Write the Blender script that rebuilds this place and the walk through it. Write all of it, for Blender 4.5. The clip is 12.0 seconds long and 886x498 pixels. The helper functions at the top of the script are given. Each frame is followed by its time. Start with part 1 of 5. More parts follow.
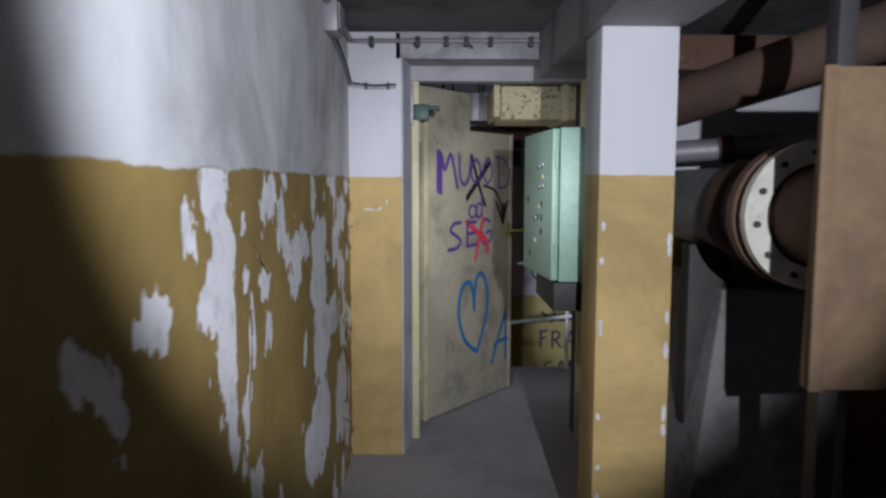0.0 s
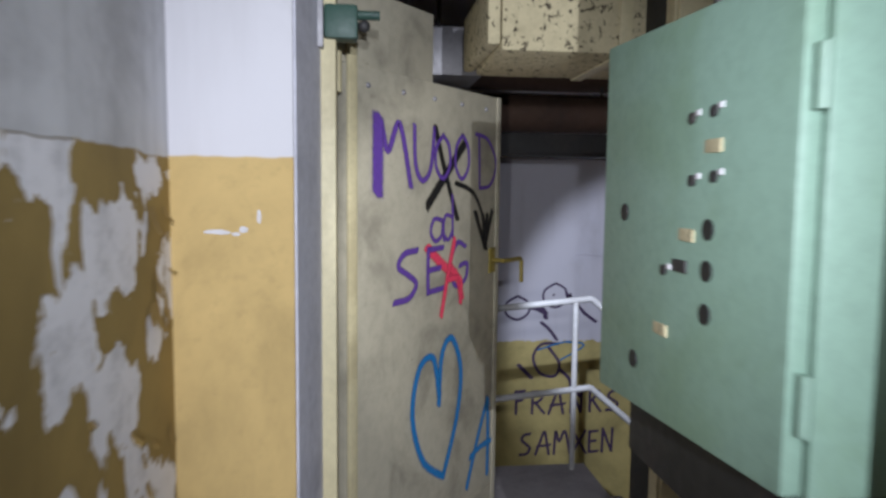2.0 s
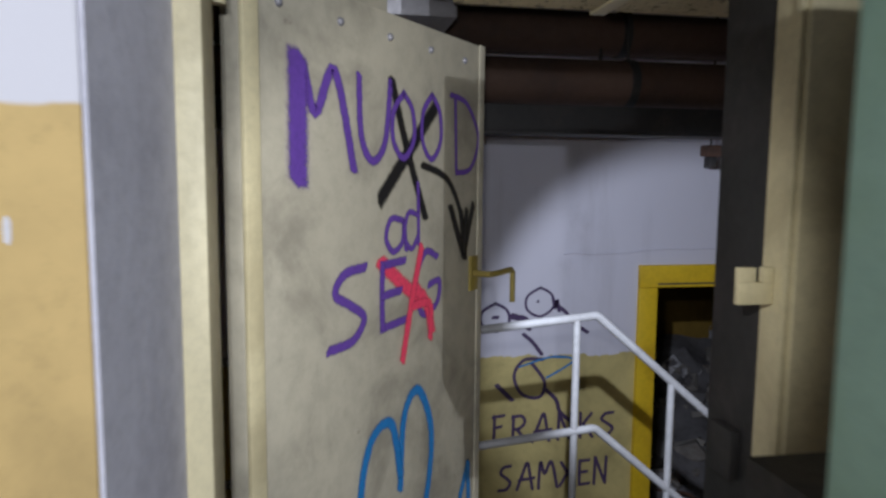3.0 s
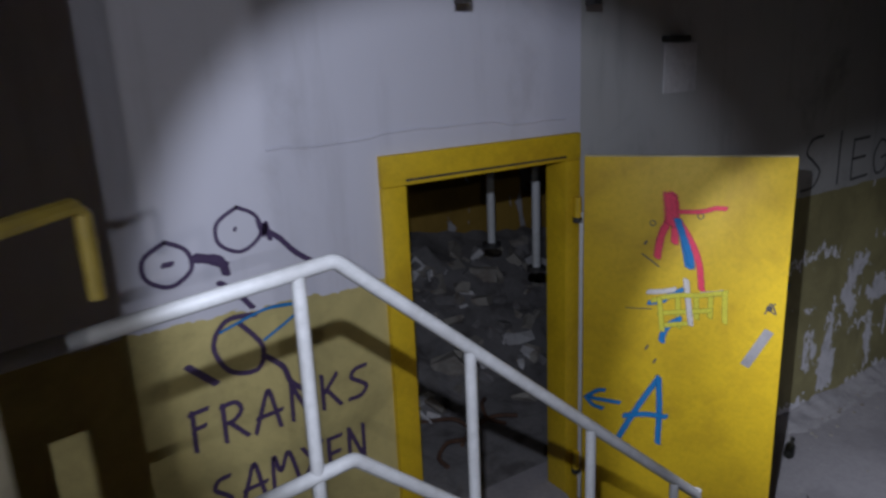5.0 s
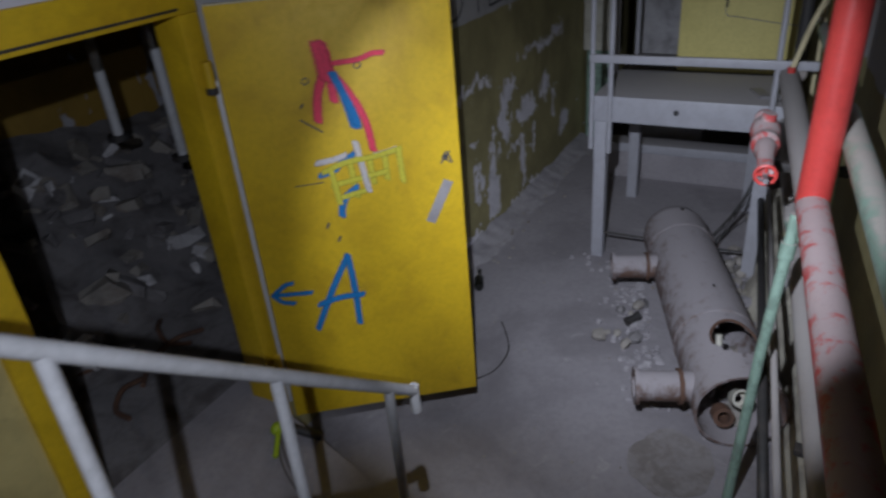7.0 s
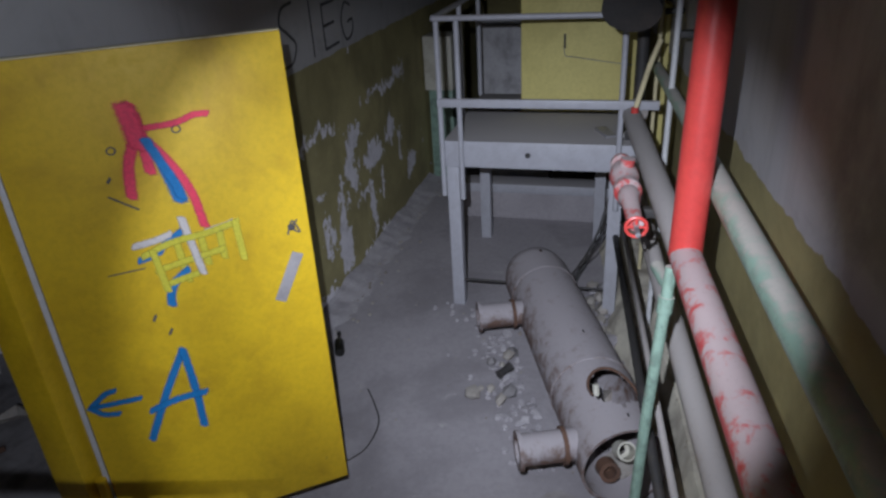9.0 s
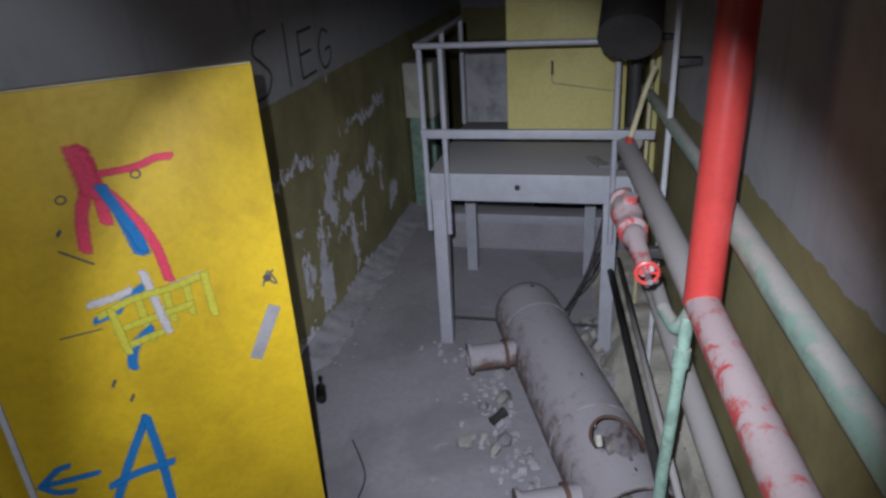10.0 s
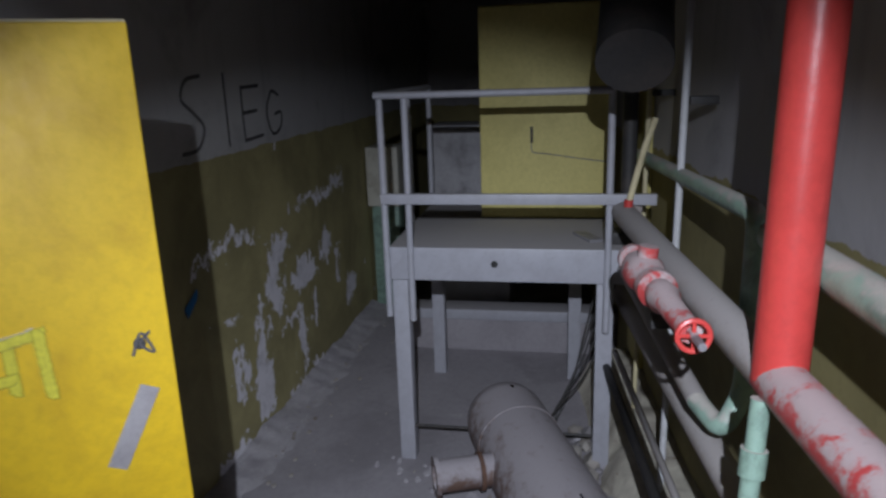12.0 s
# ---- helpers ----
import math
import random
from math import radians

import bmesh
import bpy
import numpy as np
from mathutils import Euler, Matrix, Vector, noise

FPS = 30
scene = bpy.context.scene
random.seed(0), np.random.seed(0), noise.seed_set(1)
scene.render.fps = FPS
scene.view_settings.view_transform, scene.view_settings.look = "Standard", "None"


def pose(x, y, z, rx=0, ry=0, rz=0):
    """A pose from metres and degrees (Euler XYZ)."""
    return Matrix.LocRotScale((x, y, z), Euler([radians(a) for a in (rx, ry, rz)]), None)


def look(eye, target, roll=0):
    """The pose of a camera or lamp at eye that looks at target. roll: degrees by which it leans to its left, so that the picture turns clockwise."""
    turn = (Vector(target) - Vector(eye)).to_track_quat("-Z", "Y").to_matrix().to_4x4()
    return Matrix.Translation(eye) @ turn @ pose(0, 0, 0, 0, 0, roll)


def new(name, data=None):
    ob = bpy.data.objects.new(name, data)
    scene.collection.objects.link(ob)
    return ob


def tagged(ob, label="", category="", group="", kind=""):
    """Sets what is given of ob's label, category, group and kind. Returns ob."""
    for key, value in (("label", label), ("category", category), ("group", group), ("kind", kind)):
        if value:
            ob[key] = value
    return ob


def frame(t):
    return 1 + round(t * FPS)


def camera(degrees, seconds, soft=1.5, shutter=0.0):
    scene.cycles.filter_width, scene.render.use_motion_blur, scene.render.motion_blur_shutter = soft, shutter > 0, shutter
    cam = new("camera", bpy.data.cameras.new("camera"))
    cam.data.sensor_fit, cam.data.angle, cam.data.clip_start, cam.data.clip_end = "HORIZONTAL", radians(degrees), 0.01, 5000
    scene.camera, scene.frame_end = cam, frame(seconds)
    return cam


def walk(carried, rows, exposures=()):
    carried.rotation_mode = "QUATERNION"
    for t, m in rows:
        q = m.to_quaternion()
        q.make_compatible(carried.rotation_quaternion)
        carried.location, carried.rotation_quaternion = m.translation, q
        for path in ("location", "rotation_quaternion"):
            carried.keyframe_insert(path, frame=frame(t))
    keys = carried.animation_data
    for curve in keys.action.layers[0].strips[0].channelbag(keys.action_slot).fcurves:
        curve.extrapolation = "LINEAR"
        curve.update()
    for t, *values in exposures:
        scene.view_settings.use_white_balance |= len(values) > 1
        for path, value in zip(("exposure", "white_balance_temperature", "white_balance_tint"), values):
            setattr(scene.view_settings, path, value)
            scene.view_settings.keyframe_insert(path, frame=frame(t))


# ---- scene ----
cam = camera(65.7, 12.0, soft=2.6, shutter=0.5)
PATH = [
    (0, (0.137, 0.38, 1.431), (0.165, 2.37, 1.239), 0.1),
    (0.5, (0.159, 0.791, 1.423), (0.173, 2.78, 1.22), 0.5),
    (1, (0.122, 1.266, 1.411), (0.294, 3.255, 1.293), -1.1),
    (1.5, (0.139, 1.796, 1.39), (0.325, 3.781, 1.226), 0.5),
    (2, (0.128, 2.337, 1.397), (0.359, 4.315, 1.219), 0.6),
    (2.5, (0.125, 2.806, 1.387), (0.518, 4.762, 1.232), -0.9),
    (3, (0.223, 3.119, 1.39), (0.56, 5.079, 1.176), 0.5),
    (3.5, (0.24, 3.453, 1.353), (0.885, 5.333, 1.134), -3.1),
    (3.7, (0.273, 3.563, 1.347), (1.03, 5.396, 1.094), -2.0),
    (5.3, (0.814, 4.462, 1.212), (1.935, 6.023, 0.657), -1.7),
    (5.5, (0.869, 4.51, 1.208), (2.043, 6.023, 0.629), -0.8),
    (6, (0.967, 4.6, 1.168), (2.231, 5.935, 0.382), -2.7),
    (6.5, (1.042, 4.636, 1.136), (2.493, 5.643, 0.197), -2.8),
    (7, (1.164, 4.677, 1.113), (2.688, 5.563, 0.169), -5.1),
    (7.5, (1.267, 4.717, 1.112), (2.901, 5.387, 0.174), -4.8),
    (9.3, (1.551, 4.866, 1.106), (3.278, 5.354, 0.225), -3.3),
    (9.5, (1.604, 4.881, 1.118), (3.346, 5.397, 0.282), -3.4),
    (10, (1.71, 4.945, 1.093), (3.473, 5.388, 0.258), -3.6),
    (10.5, (1.811, 5.028, 1.03), (3.58, 5.394, 0.172), -3.3),
    (11, (1.955, 5.038, 0.9), (3.716, 5.519, 0.084), -3.4),
    (11.5, (2.098, 4.998, 0.836), (3.935, 5.477, 0.207), -1.8),
    (12, (2.263, 5.07, 0.661), (4.164, 5.428, 0.151), -1.9),
]
EXPOSURE = [(0, -0.4), (0.5, -0.15), (1, 0.1), (2, 0.03), (2.5, 0.05), (3.0, 0.0), (3.6, -0.1), (5.4, -0.1), (6.0, -0.25), (6.5, -0.9), (7.0, -0.3), (7.5, -0.1), (9.5, 0.08), (10.5, 0.02), (11, 0.12), (11.5, 0.05), (12, -0.1)]
walk(cam, [(t, look(eye, target, roll)) for t, eye, target, roll in PATH], EXPOSURE)

# ---- light: the torch beam, standing at five stations of the walk, the last with its hot core ----
world = bpy.data.worlds.new("world")
scene.world = world
world.use_nodes = True
world.node_tree.nodes["Background"].inputs[0].default_value = (0.02, 0.02, 0.022, 1)
world.node_tree.nodes["Background"].inputs[1].default_value = 0.0


def torch(eye, target, watts, cone, blend, colour=(1.0, 0.97, 0.96)):
    lamp = bpy.data.lights.new("torch", "SPOT")
    lamp.energy, lamp.spot_size, lamp.spot_blend, lamp.shadow_soft_size, lamp.color = watts, radians(cone), blend, 0.012, colour
    ob = new("torch", lamp)
    ob.matrix_world = look(eye, target)
    return ob


COOL = (0.90, 0.96, 1.08)
torch((0.60, -0.10, 1.62), (0.18, 3.9, 1.78), 340, 62, 0.35, COOL)
torch((0.14, 2.15, 1.66), (0.34, 4.6, 1.14), 60, 64, 0.8, COOL)
torch((0.28, 3.45, 1.50), (0.66, 4.86, 1.10), 24, 70, 0.5, (0.95, 0.97, 1.0))
torch((0.74, 4.42, 1.47), (2.35, 6.75, 0.30), 122, 54, 0.4, (0.86, 0.95, 1.14))
torch((1.66, 5.00, 1.20), (4.60, 5.55, -0.82), 130, 62, 0.3, (0.88, 0.96, 1.12))
torch((1.66, 5.00, 1.20), (4.82, 5.40, -0.74), 330, 52, 1.0, (0.88, 0.96, 1.12))


# ---- materials ----
def nodes_of(name, rough=0.8, metal=0.0):
    m = bpy.data.materials.new(name)
    m.use_nodes = True
    nt = m.node_tree
    b = nt.nodes["Principled BSDF"]
    b.inputs["Roughness"].default_value, b.inputs["Metallic"].default_value = rough, metal
    return m, nt, b


def add(nt, kind, **values):
    n = nt.nodes.new(kind)
    for k, v in values.items():
        n.inputs[k.replace("_", " ")].default_value = v
    return n


def place_of(nt, stretch=(1, 1, 1)):
    g = nt.nodes.new("ShaderNodeNewGeometry")
    mp = add(nt, "ShaderNodeMapping", Scale=stretch)
    nt.links.new(g.outputs["Position"], mp.inputs["Vector"])
    return mp.outputs["Vector"]


def noise_of(nt, vec, scale, detail=6, rough=0.6, warp=0.0):
    n = add(nt, "ShaderNodeTexNoise", Scale=scale, Detail=detail, Roughness=rough, Distortion=warp)
    nt.links.new(vec, n.inputs["Vector"])
    return n.outputs["Fac"]


def step(nt, fac, lo, hi):
    r = nt.nodes.new("ShaderNodeMapRange")
    r.interpolation_type = "SMOOTHSTEP"
    r.inputs["From Min"].default_value, r.inputs["From Max"].default_value = lo, hi
    nt.links.new(fac, r.inputs["Value"])
    return r.outputs["Result"]


def mix(nt, fac, a, b):
    n = nt.nodes.new("ShaderNodeMix")
    n.data_type = "RGBA"
    if isinstance(fac, (int, float)):
        n.inputs[0].default_value = fac
    else:
        nt.links.new(fac, n.inputs[0])
    for sock, v in ((n.inputs[6], a), (n.inputs[7], b)):
        if isinstance(v, tuple):
            sock.default_value = (*v, 1)
        else:
            nt.links.new(v, sock)
    return n.outputs[2]


def maths(nt, op, a, b=0.0):
    n = nt.nodes.new("ShaderNodeMath")
    n.operation = op
    for sock, v in ((n.inputs[0], a), (n.inputs[1], b)):
        if isinstance(v, (int, float)):
            sock.default_value = v
        else:
            nt.links.new(v, sock)
    n.inputs[2].default_value = 0.45
    return n.outputs[0]


def bump(nt, b, height, strength=0.3, distance=0.01):
    n = add(nt, "ShaderNodeBump", Strength=strength, Distance=distance)
    nt.links.new(height, n.inputs["Height"])
    nt.links.new(n.outputs["Normal"], b.inputs["Normal"])


def height_of(nt):
    g = nt.nodes.new("ShaderNodeNewGeometry")
    sp = nt.nodes.new("ShaderNodeSeparateXYZ")
    nt.links.new(g.outputs["Position"], sp.inputs[0])
    return sp.outputs


def worn(name, colour, second, grain=40, patch=2.5, rough=0.75, metal=0.0, cut=(0.45, 0.7), relief=0.25, third=None, spots=(0.62, 0.68), spot_scale=9.0):
    """A colour broken by large patches of a second one, fine grain, and chips of a third."""
    m, nt, b = nodes_of(name, rough, metal)
    v = place_of(nt)
    big = noise_of(nt, v, patch, 7, 0.62, 0.4)
    fine = noise_of(nt, v, grain, 5, 0.7)
    c = mix(nt, step(nt, big, *cut), colour, second)
    c = mix(nt, maths(nt, "MULTIPLY", step(nt, fine, 0.35, 0.75), 0.35), c, tuple(x * 0.6 for x in colour))
    if third:
        c = mix(nt, step(nt, noise_of(nt, v, spot_scale, 8, 0.7, 0.6), *spots), c, third)
    nt.links.new(c, b.inputs["Base Color"])
    r = maths(nt, "ADD", maths(nt, "MULTIPLY", fine, 0.3), rough - 0.15)
    nt.links.new(r, b.inputs["Roughness"])
    bump(nt, b, maths(nt, "ADD", fine, maths(nt, "MULTIPLY", big, 2.0)), relief, 0.004)
    return m


def dusty(name, colour, dust=(0.30, 0.28, 0.29), amount=(0.1, 0.75), rough=0.6, metal=0.0, second=None, patchy=2.6):
    """A painted or rusty thing with grey dust settled on what faces up."""
    m, nt, b = nodes_of(name, rough, metal)
    v = place_of(nt)
    g = nt.nodes.new("ShaderNodeNewGeometry")
    sp = nt.nodes.new("ShaderNodeSeparateXYZ")
    nt.links.new(g.outputs["Normal"], sp.inputs[0])
    n1 = noise_of(nt, v, 14, 7, 0.7, 0.3)
    n2 = noise_of(nt, v, 60, 4, 0.7)
    c = mix(nt, step(nt, n1, 0.4, 0.65), colour, second or tuple(x * 0.6 for x in colour))
    f = step(nt, maths(nt, "ADD", sp.outputs[2], maths(nt, "MULTIPLY", maths(nt, "SUBTRACT", n1, 0.5), patchy)), *amount)
    c = mix(nt, f, c, dust)
    c = mix(nt, maths(nt, "MULTIPLY", step(nt, n2, 0.55, 0.8), 0.4), c, tuple(x * 0.5 for x in dust))
    nt.links.new(c, b.inputs["Base Color"])
    nt.links.new(maths(nt, "ADD", maths(nt, "MULTIPLY", f, 0.35), rough - 0.1), b.inputs["Roughness"])
    bump(nt, b, maths(nt, "ADD", n1, n2), 0.25, 0.004)
    return m


def peel_patches(nt, along, patches, jag):
    """How near a place is to the nearest peeled patch: below 1 it lies inside. The rims are ragged."""
    def shifted(vec, scale, detail, amount):
        n = add(nt, "ShaderNodeTexNoise", Scale=scale, Detail=detail, Roughness=0.65)
        nt.links.new(place_of(nt, (1, 1, 0.55)), n.inputs["Vector"])
        half = nt.nodes.new("ShaderNodeVectorMath")
        half.operation, half.inputs[1].default_value = "SUBTRACT", (0.5, 0.5, 0.5)
        nt.links.new(n.outputs["Color"], half.inputs[0])
        gain = nt.nodes.new("ShaderNodeVectorMath")
        gain.operation = "SCALE"
        gain.inputs["Scale"].default_value = amount
        nt.links.new(half.outputs[0], gain.inputs[0])
        total = nt.nodes.new("ShaderNodeVectorMath")
        nt.links.new(vec, total.inputs[0])
        nt.links.new(gain.outputs[0], total.inputs[1])
        return total.outputs[0]
    v = shifted(shifted(place_of(nt), 6.0, 3, jag[0] * 2), 26.0, 5, jag[1] * 2)
    best = 9.0
    for c, z, w, h in patches:
        scale = [0.0, 0.0, 1 / h]
        shift = [0.0, 0.0, -z / h]
        scale[along], shift[along] = 1 / w, -c / w
        mp = add(nt, "ShaderNodeMapping", Location=tuple(shift), Scale=tuple(scale))
        nt.links.new(v, mp.inputs["Vector"])
        far = nt.nodes.new("ShaderNodeVectorMath")
        far.operation = "LENGTH"
        nt.links.new(mp.outputs[0], far.inputs[0])
        best = maths(nt, "SMOOTH_MIN", far.outputs["Value"], best)
    return best


def two_tone(name, upper, lower, edge, wobble=0.015, peel=None, under=(0.55, 0.53, 0.56), stain=(0.2, 0.19, 0.19), stain_cut=(0.5, 0.75), grime=0.55, peel_scale=4.0, tall=0.45, rag=0.28, more=None, along=1, patches=(), jag=(0.10, 0.035)):
    """Wall paint in two colours that meet at a height, with stains and peeled places; patches: (along, height, half length, half height)."""
    m, nt, b = nodes_of(name, 0.8)
    v = place_of(nt)
    z = height_of(nt)[2]
    wob = maths(nt, "MULTIPLY", maths(nt, "SUBTRACT", noise_of(nt, v, 5, 5, 0.6), 0.5), wobble * 6)
    low = step(nt, maths(nt, "SUBTRACT", edge, maths(nt, "ADD", z, wob)), -0.004, 0.004)
    n1 = noise_of(nt, v, 1.7, 8, 0.65, 0.5)
    n2 = noise_of(nt, v, 30, 6, 0.7)
    dirt = maths(nt, "MULTIPLY", step(nt, n1, *stain_cut), grime)
    up = mix(nt, dirt, upper, stain)
    streak = noise_of(nt, place_of(nt, (7, 7, 0.9)), 1.0, 5, 0.6)
    up = mix(nt, maths(nt, "MULTIPLY", step(nt, streak, 0.5, 0.75), grime * 0.5), up, stain)
    lo = mix(nt, step(nt, n1, 0.35, 0.7), lower, tuple(x * 0.62 for x in lower))
    lo = mix(nt, maths(nt, "MULTIPLY", step(nt, n2, 0.5, 0.75), 0.3), lo, tuple(x * 0.55 for x in lower))
    c = mix(nt, low, up, lo)
    h = maths(nt, "MULTIPLY", n2, 0.25)
    if peel:
        pv = place_of(nt, (1, 1, tall))
        p = noise_of(nt, pv, peel_scale, 4, 0.55, 0.9)
        p2 = noise_of(nt, place_of(nt, (1, 1, rag)), peel_scale * 2.6, 5, 0.6, 0.6)
        f = maths(nt, "ADD", maths(nt, "MULTIPLY", p, 0.66), maths(nt, "MULTIPLY", p2, 0.34))
        for axis, lo_end, hi_end, gain in more or ():
            f = maths(nt, "ADD", f, maths(nt, "MULTIPLY", step(nt, height_of(nt)[axis], lo_end, hi_end), gain))
        if patches:
            inside = maths(nt, "SUBTRACT", 0.92, peel_patches(nt, along, patches, jag))
            f = maths(nt, "MAXIMUM", f, maths(nt, "ADD", peel, maths(nt, "MULTIPLY", inside, 0.12)))
        bare = step(nt, f, peel, peel + 0.008)
        bare = maths(nt, "MULTIPLY", bare, low)
        un = mix(nt, step(nt, noise_of(nt, v, 12, 6, 0.7), 0.45, 0.7), under, tuple(x * 0.72 for x in under))
        rim = step(nt, f, peel - 0.035, peel)
        c = mix(nt, maths(nt, "MULTIPLY", maths(nt, "MULTIPLY", rim, low), 0.35), c, tuple(x * 0.7 for x in lower))
        c = mix(nt, bare, c, un)
        h = maths(nt, "SUBTRACT", h, maths(nt, "MULTIPLY", bare, 1.4))
    nt.links.new(c, b.inputs["Base Color"])
    bump(nt, b, h, 0.5, 0.006)
    return m


def spray(name, colour, soft=0.6):
    """Sprayed paint: a stroke that fades at its rim."""
    m, nt, b = nodes_of(name, 0.6)
    uv = nt.nodes.new("ShaderNodeUVMap")
    sp = nt.nodes.new("ShaderNodeSeparateXYZ")
    nt.links.new(uv.outputs[0], sp.inputs[0])
    v = maths(nt, "ABSOLUTE", sp.outputs[1])
    n = noise_of(nt, place_of(nt), 90, 3, 0.7)
    v = maths(nt, "ADD", v, maths(nt, "MULTIPLY", maths(nt, "SUBTRACT", n, 0.5), 0.5))
    a = step(nt, maths(nt, "SUBTRACT", 1.0, v), 0.02, soft)
    nt.links.new(maths(nt, "MULTIPLY", a, 0.95), b.inputs["Alpha"])
    nt.links.new(mix(nt, step(nt, n, 0.3, 0.8), colour, tuple(x * 0.75 for x in colour)), b.inputs["Base Color"])
    return m


PEELED_WEST = ((1.73, 1.42, 0.12, 0.09), (1.58, 1.37, 0.035, 0.07), (1.78, 1.27, 0.10, 0.09), (1.70, 1.20, 0.09, 0.07), (1.78, 1.09, 0.08, 0.14), (1.79, 0.93, 0.06, 0.12), (1.42, 1.20, 0.06, 0.06),
               (2.16, 1.385, 0.11, 0.055), (2.36, 1.44, 0.05, 0.04), (2.31, 1.31, 0.06, 0.09), (2.37, 1.22, 0.07, 0.05), (2.48, 1.17, 0.09, 0.12), (2.64, 1.23, 0.12, 0.06), (2.82, 1.39, 0.07, 0.09), (2.95, 1.22, 0.18, 0.10), (2.93, 1.06, 0.20, 0.13), (3.02, 0.84, 0.26, 0.17),
               (2.12, 1.18, 0.06, 0.055), (2.14, 1.05, 0.05, 0.05), (2.62, 0.88, 0.06, 0.07), (2.0, 0.66, 0.07, 0.12), (2.9, 0.5, 0.3, 0.2))
PEELED_CORNER = ((3.36, 1.44, 0.08, 0.07), (3.54, 1.29, 0.16, 0.09), (3.36, 1.17, 0.09, 0.11), (3.52, 1.04, 0.14, 0.10), (3.68, 0.74, 0.24, 0.12), (3.82, 1.20, 0.04, 0.08), (3.77, 1.08, 0.07, 0.07), (3.07, 1.36, 0.03, 0.03), (3.75, 1.42, 0.10, 0.05), (3.28, 0.88, 0.12, 0.10), (3.5, 0.45, 0.22, 0.2), (3.7, 0.2, 0.12, 0.15))
PEELED_OLIVE = ((5.50, -0.19, 0.28, 0.035), (5.15, -0.20, 0.14, 0.03), (6.75, -0.17, 0.45, 0.035), (7.15, -0.14, 0.2, 0.05), (6.02, -0.38, 0.17, 0.15), (5.93, -0.62, 0.13, 0.18), (6.40, -0.62, 0.24, 0.13), (5.70, -0.83, 0.07, 0.28), (5.68, -1.13, 0.13, 0.24), (6.28, -1.05, 0.06, 0.26),
                (6.82, -0.54, 0.13, 0.13), (5.42, -0.92, 0.06, 0.18), (7.33, -1.02, 0.12, 0.12), (5.30, -1.36, 0.28, 0.09), (6.35, -1.37, 0.4, 0.06), (5.35, -0.56, 0.12, 0.025), (6.15, -0.85, 0.2, 0.03), (4.6, -1.36, 0.3, 0.05), (6.55, -0.9, 0.05, 0.12), (7.05, -0.75, 0.05, 0.15))
M_WALL_L = two_tone("peeling_ochre_wall_paint", (0.66, 0.655, 0.68), (0.36, 0.245, 0.075), 1.46, 0.006, peel=0.585, under=(0.82, 0.80, 0.835), stain=(0.25, 0.245, 0.255), stain_cut=(0.42, 0.68), grime=0.62, peel_scale=2.9, tall=0.75, rag=0.5, patches=PEELED_WEST + PEELED_CORNER, jag=(0.11, 0.06), more=((1, 2.4, 3.2, 0.035),))
M_PILLAR = two_tone("cream_and_white_pillar_paint", (0.64, 0.625, 0.66), (0.60, 0.42, 0.17), 1.46, 0.004, stain=(0.4, 0.38, 0.39), stain_cut=(0.55, 0.8), grime=0.4)
M_HALL = two_tone("white_and_cream_hall_paint", (0.59, 0.575, 0.65), (0.56, 0.46, 0.19), 0.37, 0.03, stain=(0.3, 0.28, 0.3), stain_cut=(0.5, 0.8), grime=0.45)
M_OLIVE = two_tone("olive_basement_paint", (0.46, 0.45, 0.45), (0.40, 0.35, 0.165), 0.27, 0.01, peel=0.64, under=(0.80, 0.775, 0.82), stain=(0.16, 0.15, 0.15), grime=0.55, peel_scale=3.1, tall=0.6, rag=0.6, along=0, patches=PEELED_OLIVE, jag=(0.20, 0.13))
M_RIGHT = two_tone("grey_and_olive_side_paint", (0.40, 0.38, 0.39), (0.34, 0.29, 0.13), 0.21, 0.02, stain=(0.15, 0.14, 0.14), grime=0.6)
M_OCHRE = two_tone("ochre_store_paint", (0.4, 0.38, 0.36), (0.42, 0.26, 0.05), 1.4, 0.02, peel=0.6)
M_CONC = worn("dusty_concrete", (0.35, 0.325, 0.345), (0.25, 0.23, 0.245), 30, 1.6, 0.9, third=(0.43, 0.40, 0.41), spots=(0.60, 0.75))
# corridor soot, and a base darkened to paint in the unlit ceilings' shade
M_CEIL = worn("sooty_shaded_plaster", (0.15, 0.147, 0.15), (0.05, 0.05, 0.052), 25, 2.0, 0.9)
M_BEAM = worn("grey_plaster", (0.40, 0.39, 0.41), (0.2, 0.195, 0.2), 35, 3.0, 0.9)
M_LEAF = worn("grimy_grey_cream_steel", (0.47, 0.43, 0.33), (0.27, 0.245, 0.19), 24, 4.0, 0.6, third=(0.20, 0.17, 0.13), spots=(0.66, 0.74), spot_scale=6)
M_CREAM = worn("cream_steel_paint", (0.66, 0.58, 0.36), (0.5, 0.43, 0.26), 50, 5.0, 0.5, third=(0.25, 0.2, 0.13), spots=(0.68, 0.72))
M_REVEAL = worn("bluish_plaster_reveal", (0.62, 0.61, 0.68), (0.42, 0.41, 0.47), 40, 3.0, 0.85)
M_GREEN = worn("pale_green_enamel", (0.28, 0.43, 0.34), (0.23, 0.36, 0.25), 55, 4.0, 0.42, third=(0.20, 0.22, 0.12), spots=(0.66, 0.76), spot_scale=6, relief=0.12)
M_GREEN_DK = worn("dark_green_iron", (0.03, 0.08, 0.06), (0.02, 0.04, 0.035), 50, 9, 0.5)
M_LAG = worn("speckled_plaster_lagging", (0.60, 0.52, 0.33), (0.5, 0.43, 0.27), 40, 6, 0.95, third=(0.06, 0.045, 0.03), spots=(0.555, 0.60), spot_scale=42)
